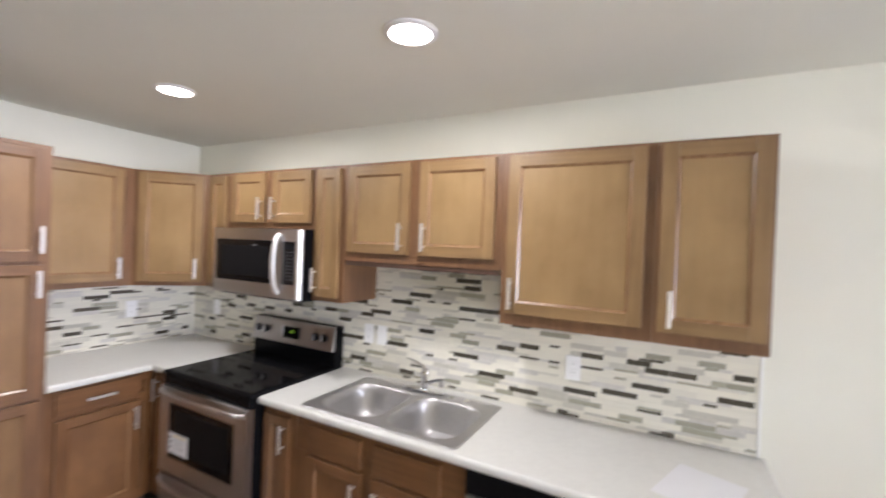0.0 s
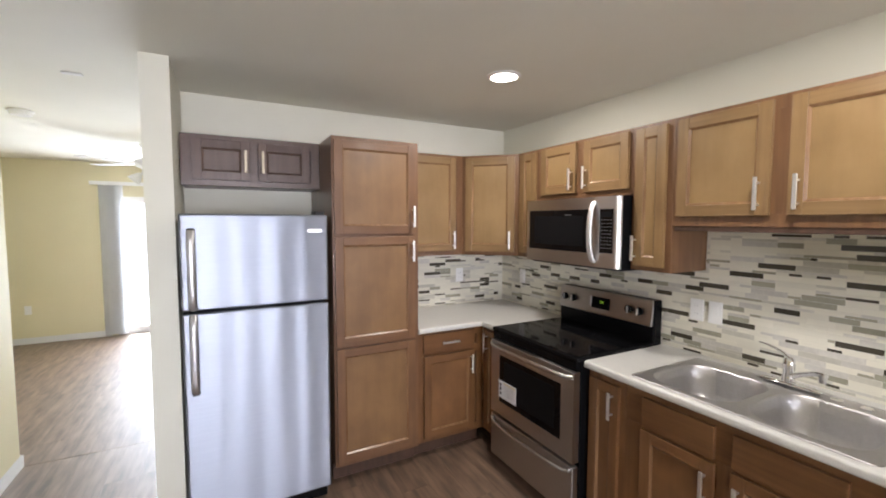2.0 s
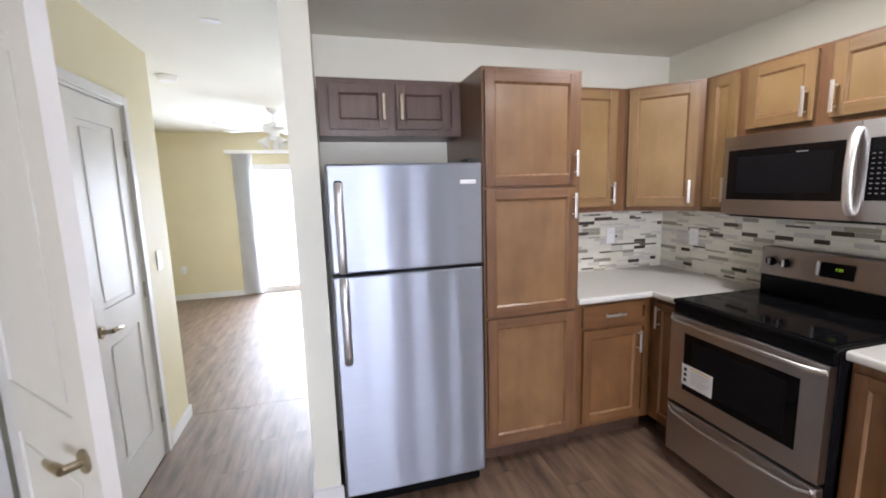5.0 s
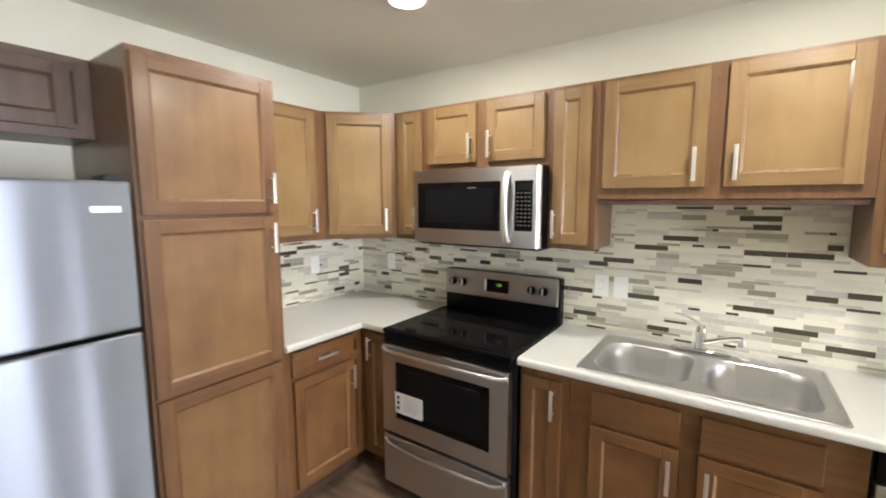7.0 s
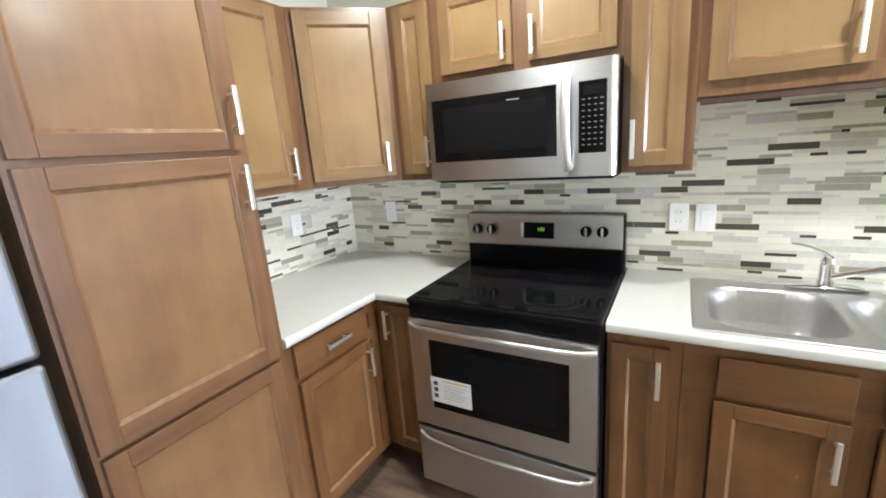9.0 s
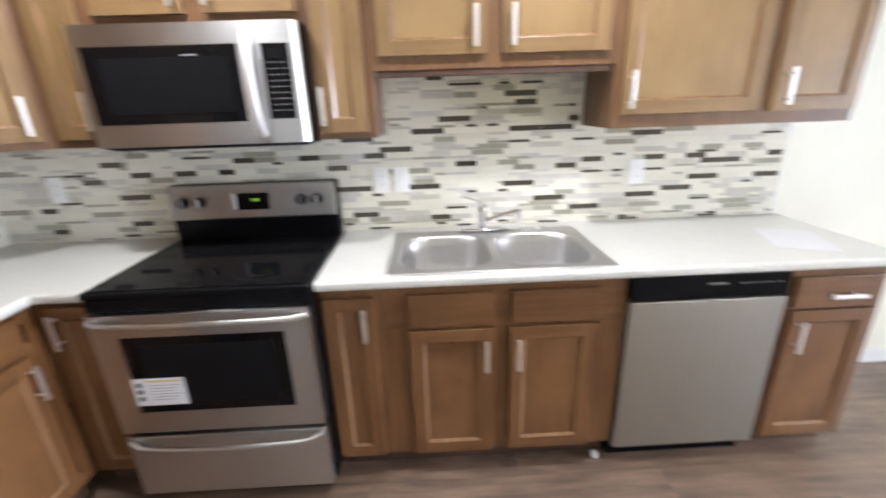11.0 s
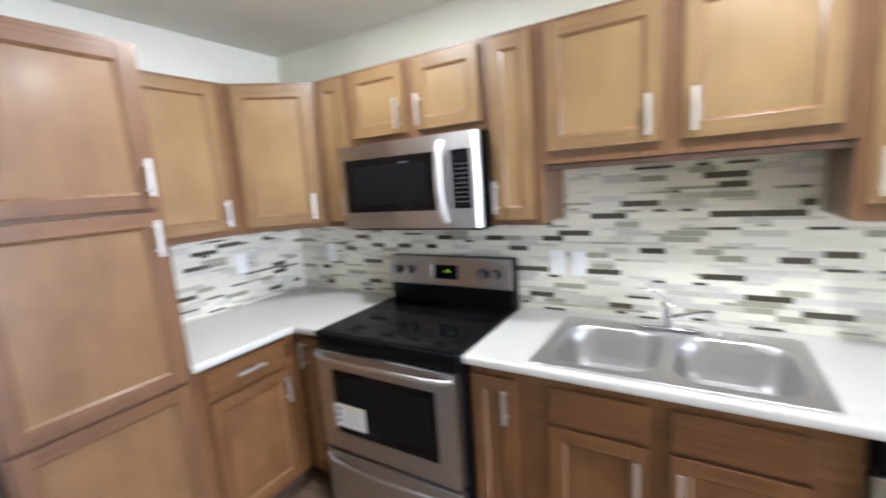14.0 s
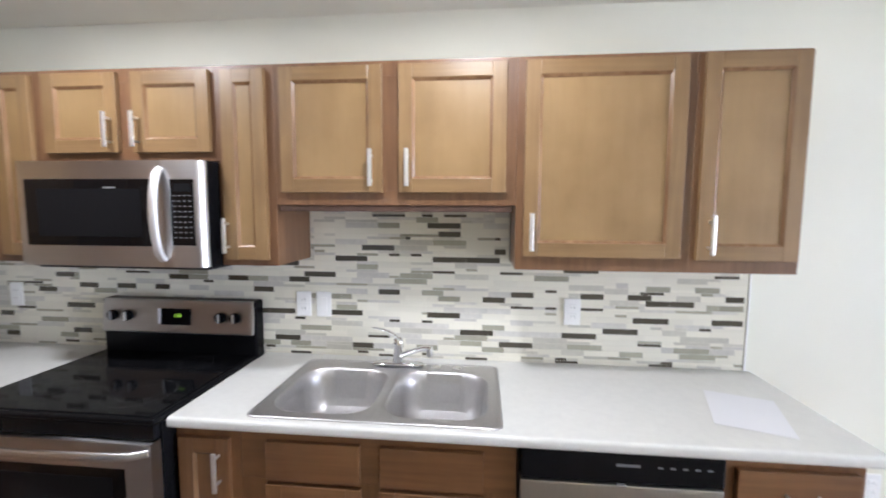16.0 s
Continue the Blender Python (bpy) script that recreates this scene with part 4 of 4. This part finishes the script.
for y in (-2.42, -1.8):
    for x in (0.1, 0.62):
        part("foot", rod((x, y, 0.0), (x, y, 0.035), 0.02), M_DARK, fr)
part("hinge_cover", box(0.64, 0.75, -1.82, -1.77, 1.65, 1.685, 0.004), M_DARK, fr)

# ---- wall plates ----


def plate(name, label, category, m, kind):
    ob = thing(name, label, category, m, "wall plates")
    part("cover", box(-0.036, 0.036, -0.006, 0, -0.059, 0.059, 0.003), M_WHITE, ob)
    if kind == "switch":
        part("rocker", box(-0.017, 0.017, -0.009, -0.005, -0.033, 0.033, 0.002), M_WHITE, ob)
    elif kind == "outlet":
        for z in (-0.02, 0.02):
            r = part("receptacle", box(-0.017, 0.017, -0.0085, -0.005, z - 0.014, z + 0.014, 0.003), M_WHITE, ob)
            s = bmesh.new()
            box(-0.008, -0.006, -0.0088, -0.0084, z - 0.003, z + 0.004, bm=s)
            box(0.006, 0.008, -0.0088, -0.0084, z - 0.004, z + 0.006, bm=s)
            part("slots", s, M_GREY, r, smooth=False)
    for z in (-0.048, 0.048):
        part("screw", rod((0, -0.0055, z), (0, -0.0068, z), 0.003, n=10), M_WHITE, ob)
    return ob


TY = -0.009
plate("outlet", "white duplex outlet on the mosaic backsplash in the corner", "outlet", pose(0.307, TY, 1.166), "outlet")
plate("outlet", "white outlet on the mosaic backsplash beside a switch", "outlet", pose(1.797, TY, 1.156), "outlet")
plate("light_switch", "white rocker switch on the mosaic backsplash beside an outlet", "switch", pose(1.893, TY, 1.156), "switch")
plate("outlet", "white outlet on the mosaic backsplash above the dishwasher", "outlet", pose(3.017, TY, 1.152), "outlet")
plate("outlet", "white duplex outlet on the mosaic backsplash near the pantry", "outlet", pose(-TY, -0.465, 1.17, 0, 0, 90), "outlet")
plate("outlet", "white duplex outlet low on the pale wall", "outlet", pose(4.287, 0, 0.425), "outlet")
plate("outlet", "white outlet low on the pale wall near the room corner", "outlet", pose(6.538, 0, 0.403), "outlet")
plate("cable_plate", "blank white cable plate low on the pale wall", "wall plate", pose(6.738, 0, 0.403), "blank")
plate("light_switch", "white rocker switch on the cream hall wall", "switch", pose(-0.33, SOUTH, 1.156, 0, 0, 180), "switch")
plate("light_switch", "white wall switch under the thermostat", "switch", pose(1.315, SOUTH, 1.13, 0, 0, 180), "switch")
plate("outlet", "white outlet low on the cream living room wall", "outlet", pose(WEST, -4.57, 0.45, 0, 0, 90), "outlet")
ob = thing("thermostat", "small white thermostat with a grey display on the cream hall wall", "thermostat", pose(1.29, SOUTH, 1.28, 0, 0, 180))
part("case", box(-0.026, 0.026, -0.022, 0, -0.045, 0.045, 0.005), M_WHITE, ob)
part("display", box(-0.015, 0.015, -0.0232, -0.022, 0.008, 0.03), M_GREY, ob, smooth=False)

b = box(2.682, 2.706, -0.588, -0.562, 0.0, 0.028, 0.005)
single("door_stop", b, M_WHITE, "small white plastic stop on the floor beside the dishwasher", "door stop")
b = box(-0.108, 0.108, -0.14, 0.14, 0, 0.0012)
pp = single("paper_sheet", b, M_PAPER, "white sheet of paper lying on the counter end", "paper", smooth=False)
pp.matrix_world = pose(3.52, -0.4, 0.9145, 0, 0, -20)

# ---- ceiling fittings ----
for lx, ly in LIGHTS:
    ob = thing("ceiling_light", "round recessed white ceiling downlight, lit", "ceiling light", pose(lx, ly, 2.44), "ceiling lights")
    part("trim_ring", lathe([(0.095, 0.0), (0.095, -0.004), (0.085, -0.009), (0.074, -0.009), (0.074, -0.002)], (0, 0, 0)), M_WHITE, ob)
    part("diffuser", lathe([(0.074, -0.004), (0.073, -0.007), (0.001, -0.0075)], (0, 0, 0)), M_LAMP, ob, "glowing white diffuser")
ob = thing("smoke_detector", "round white smoke detector on the living room ceiling", "smoke detector", pose(-1.09, -3.56, 2.44))
part("base", lathe([(0.075, 0), (0.075, -0.012), (0.07, -0.015)], (0, 0, 0)), M_WHITE, ob)
part("cover", lathe([(0.065, -0.015), (0.06, -0.035), (0.03, -0.042), (0.001, -0.043)], (0, 0, 0)), M_WHITE, ob)
ob = thing("ceiling_cover_plate", "small white rectangular plate on the hall ceiling", "vent", pose(0.1, -2.98, 2.44))
part("plate", box(-0.02, 0.02, -0.045, 0.045, -0.008, 0, 0.003), M_WHITE, ob)

fan = thing("ceiling_fan", "white five-blade ceiling fan with frosted glass light shades", "ceiling fan", pose(-2.31, -2.96, 2.44))
part("canopy", lathe([(0.065, 0), (0.06, -0.03), (0.03, -0.06), (0.02, -0.065)], (0, 0, 0)), M_WHITE, fan)
part("downrod", rod((0, 0, -0.05), (0, 0, -0.16), 0.012), M_WHITE, fan)
part("motor", lathe([(0.03, -0.14), (0.1, -0.165), (0.115, -0.2), (0.1, -0.235), (0.05, -0.26), (0.045, -0.29), (0.06, -0.3), (0.05, -0.32), (0.002, -0.325)], (0, 0, 0)), M_WHITE, fan)
for k in range(5):
    a = radians(72 * k + 20)
    b = box(0.17, 0.62, -0.06, 0.06, -0.208, -0.2, 0.003)
    b.transform(Matrix.Rotation(a, 4, "Z"))
    bl = part("blade", b, M_WHITE, fan)
    b = box(0.09, 0.22, -0.015, 0.015, -0.2, -0.194, 0.002)
    b.transform(Matrix.Rotation(a, 4, "Z"))
    part("bracket", b, M_WHITE, bl)
for k in range(3):
    a = radians(120 * k + 50)
    b = lathe([(0.018, 0.0), (0.03, -0.02), (0.05, -0.06), (0.065, -0.1), (0.06, -0.1), (0.002, -0.05)], (0, 0, 0), 20)
    b.transform(Matrix.Translation((0.06 * math.cos(a), 0.06 * math.sin(a), -0.31)) @ Matrix.Rotation(a, 4, "Z") @ Matrix.Rotation(radians(-40), 4, "Y"))
    part("shade", b, M_SHADE, fan, "frosted white glass shade")

# ---- backsplash tiles ----
rnd = random.Random(7)


def backing(name, x0, x1, z0, z1):
    return tagged(link_mesh(name, box(x0, x1, -0.0055, -0.0005, z0, z1), M_GROUT), "pale grout bed of the mosaic backsplash", "", "", "structure")


bs = backing("backsplash_north", 0.004, 3.738, 0.9145, 1.3715)
bs2 = backing("backsplash_sink", 1.832, 2.738, 1.3717, 1.609)
bs3 = backing("backsplash_west", -1.138, -0.001, 0.9145, 1.3715)
bs3.matrix_world = WEST_M
tile_meshes = {}
VERT_BOX = [(0, 1, 2, 3), (0, 4, 5, 1), (1, 5, 6, 2), (2, 6, 7, 3), (3, 7, 4, 0)]
# The mosaic is laid on a module: thin courses 12.67 mm high and lengths in steps of 25 mm.
# Accent tiles on the long wall: (course, step along the wall, steps long); a tall tile fills two courses.
SINK_BAY_TALL = [(3, 81, 4), (5, 66, 5), (15, 65, 5), (15, 77, 6), (15, 95, 6), (23, 86, 4), (27, 69, 4), (29, 72, 6), (33, 65, 6)]
SINK_BAY_THIN = [(-1, 89, 5), (0, 69, 4), (0, 86, 3), (1, 82, 2), (1, 94, 2), (2, 64, 2), (7, 84, 4), (13, 70, 2), (13, 88, 2), (13, 94, 2), (31, 96, 4)]
DISHWASHER_BAY_TALL = [(-1, 102, 4), (-1, 118, 4), (-1, 134, 4), (5, 108, 6), (9, 101, 6), (9, 119, 6), (11, 126, 6), (15, 131, 6), (15, 144, 5), (21, 105, 4), (21, 133, 4), (21, 137, 4), (23, 110, 4), (23, 122, 4), (23, 130, 4), (23, 146, 3), (32, 119, 6)]
DISHWASHER_BAY_THIN = [(1, 118, 2), (1, 136, 2), (7, 132, 4), (13, 142, 2), (19, 110, 4), (19, 116, 2), (19, 122, 4), (25, 116, 2), (25, 132, 4), (31, 108, 4), (31, 144, 4)]
RANGE_BAY_TALL = [(3, 9, 3), (5, 24, 4), (11, 8, 3), (15, 23, 6), (15, 61, 4), (21, 17, 4), (23, 26, 4), (23, 34, 4), (23, 42, 3), (23, 62, 4), (27, 21, 4), (27, 45, 4), (27, 57, 4)]
RANGE_BAY_THIN = [(1, 22, 3), (14, 12, 4), (24, 14, 4), (26, 52, 2), (29, 36, 5)]
ALCOVE_TALL = [(35, 78, 6), (35, 96, 6), (35, 102, 6), (38, 107, 2), (39, 83, 6), (44, 97, 4), (47, 95, 6), (53, 81, 3)]
ALCOVE_THIN = [(37, 88, 2), (37, 92, 2), (43, 91, 1), (43, 107, 1), (51, 85, 6), (51, 94, 2), (51, 98, 4)]
SAGE_TALL = [(3, 21, 4), (3, 69, 4), (3, 105, 4), (3, 129, 4), (5, 120, 6), (5, 138, 6), (9, 17, 6), (9, 71, 6), (20, 145, 4), (21, 79, 2), (21, 97, 4), (23, 94, 4), (26, 133, 4), (26, 141, 4), (29, 90, 6), (29, 114, 6), (33, 125, 6), (49, 93, 4)]
COURSE, STEP, FIRST = 0.01267, 0.025, 0.9155
CREAM, PALE, SAGE_GREY, CHARCOAL, STONE = range(5)


def tile_shape(l, h, proud):
    e = 0.0004
    return [(e, proud, e), (l - e, proud, e), (l - e, proud, h - e), (e, proud, h - e), (0, -0.004, 0), (l, -0.004, 0), (l, -0.004, h), (0, -0.004, h)]


def pick_colour(dark):
    r = rnd.random()
    return CHARCOAL if r < dark else CREAM if r < 0.64 + dark / 2 else PALE if r < 0.8 else SAGE_GREY if r < 0.88 else STONE


def courses(columns, rows, accents, dark):
    """Fill a wall of free cells with interlocked tiles round the accents; gives (row, column, length, height, colour)."""
    laid = []
    free = np.ones((rows + 2, columns + 1), bool)
    for colour, high, tiles in accents:
        for r, c, n in tiles:
            if free[r + 1:r + 1 + high, c:c + n].all():
                free[r + 1:r + 1 + high, c:c + n] = False
                laid.append((r, c, n, high, colour))
    for r in range(-1, rows):
        c = 0
        while c < columns:
            if not free[r + 1, c]:
                c += 1
                continue
            tall = rnd.random() < (0.92 if r % 6 in (3, 5) else 0.12) and r + 1 < rows and free[r + 2, c]
            high = 2 if tall else 1
            want = rnd.choice((4, 4, 6, 6) if tall else (2, 4, 4, 6))
            n = 1
            while n < want and c + n < columns and free[r + 1:r + 1 + high, c + n].all():
                n += 1
            if n == want and c + n + 1 < columns and free[r + 1, c + n] and not free[r + 1, c + n + 1] and free[r + 1:r + 1 + high, c + n].all():
                n += 1
            free[r + 1:r + 1 + high, c:c + n] = False
            laid.append((r, c, n, high, pick_colour(dark if n > 1 else 0.0)))
            c += n
    return laid


def lay(tiles, x0, x1, z0, z1, parent, most=300):
    """Set the tiles that fall in a stretch of wall; those past the count go into one joined mesh."""
    rest, count = ([], [], []), 0
    for r, c, n, high, col in tiles:
        a, e = max(c * STEP, x0), min((c + n) * STEP - 0.0007, x1)
        lo, hi = max(FIRST + r * COURSE, z0), min(FIRST + (r + high) * COURSE - 0.0007, z1)
        if e - a < 0.004 or hi - lo < 0.003:
            continue
        proud = -0.0058 - 0.0006 * (col in (CREAM, CHARCOAL))
        count += 1
        if count <= most:
            key = (round(e - a, 4), round(hi - lo, 4), col)
            if key not in tile_meshes:
                me = bpy.data.meshes.new("tile")
                me.from_pydata(tile_shape(e - a, hi - lo, proud), [], VERT_BOX)
                me.materials.append(TILE_COLOURS[col])
                tile_meshes[key] = me
            ob = new("tile", tile_meshes[key])
            ob.parent = parent
            ob.location = (a, 0, lo)
        else:
            k = len(rest[0])
            rest[0].extend((a + p[0], p[1], lo + p[2]) for p in tile_shape(e - a, hi - lo, proud))
            rest[1].extend(tuple(k + i for i in f) for f in VERT_BOX)
            rest[2].extend([col] * 5)
    if rest[0]:
        me = bpy.data.meshes.new("tiles")
        me.from_pydata(rest[0], [], rest[1])
        for m in TILE_COLOURS:
            me.materials.append(m)
        me.polygons.foreach_set("material_index", rest[2])
        ob = new("mosaic_tiles", me)
        ob.parent = parent
        tagged(ob, "small cream, grey and charcoal linear mosaic tiles", "", "", "stuff")


ACCENTS = [(SAGE_GREY, 2, SAGE_TALL)]
for tall_ones, thin_ones in ((SINK_BAY_TALL, SINK_BAY_THIN), (DISHWASHER_BAY_TALL, DISHWASHER_BAY_THIN), (RANGE_BAY_TALL, RANGE_BAY_THIN), (ALCOVE_TALL, ALCOVE_THIN)):
    ACCENTS += [(CHARCOAL, 2, tall_ones), (CHARCOAL, 1, thin_ones)]
north = sorted(courses(150, 56, ACCENTS, 0.0), key=lambda t: abs(t[1] - 95))
over_seam = [t for t in north if t[0] == 35 and t[3] == 2 and 74 <= t[1] and t[1] + t[2] <= 109]
lay([t for t in north if t[0] < 36 and t not in over_seam], 0.006, 3.736, 0.916, 1.3712, bs)
lay([t for t in north if t[0] > 34 and t not in over_seam], 1.834, 2.736, 1.3718, 1.6085, bs2)
lay(over_seam, 1.834, 2.736, 0.916, 1.6085, bs2)
west = [(r, c - 46, n, h, col) for r, c, n, h, col in courses(46, 36, [], 0.13)]
lay(west, -1.137, -0.01, 0.916, 1.371, bs3)
b = box(3.738, 3.746, -0.0095, 0.0, 0.9145, 1.3715, 0.001)
structure("trim_5", b, M_WHITE, "thin white edge strip of the backsplash")

# ---- floor planks ----
plank_meshes = {}
FLOOR = bpy.data.objects["floor"]


def planks(x0, x1, y0, y1, seed):
    r = random.Random(seed)
    W, L = 0.178, 1.22
    y = y0
    while y < y1 - 0.01:
        w = min(W, y1 - y)
        x = x0 - r.uniform(0, L)
        while x < x1 - 0.005:
            a, c = max(x, x0), min(x + L, x1)
            x += L
            if c - a < 0.01:
                continue
            key = (round(c - a, 3), round(w, 4))
            if key not in plank_meshes:
                l, e = c - a - 0.0003, 0.0003
                ww = w - 0.0003
                me = bpy.data.meshes.new("plank")
                me.from_pydata([(e, e, 0), (l - e, e, 0), (l - e, ww - e, 0), (e, ww - e, 0), (0, 0, -0.0035), (l, 0, -0.0035), (l, ww, -0.0035), (0, ww, -0.0035)], [], VERT_BOX)
                me.materials.append(M_PLANK)
                plank_meshes[key] = me
            ob = new("plank", plank_meshes[key])
            ob.parent = FLOOR
            ob.location = (a, y, 0)
        y += W


planks(-0.53, EAST, SOUTH, 0.0, 3)
planks(WEST, -0.535, -6.0, 0.0, 4)
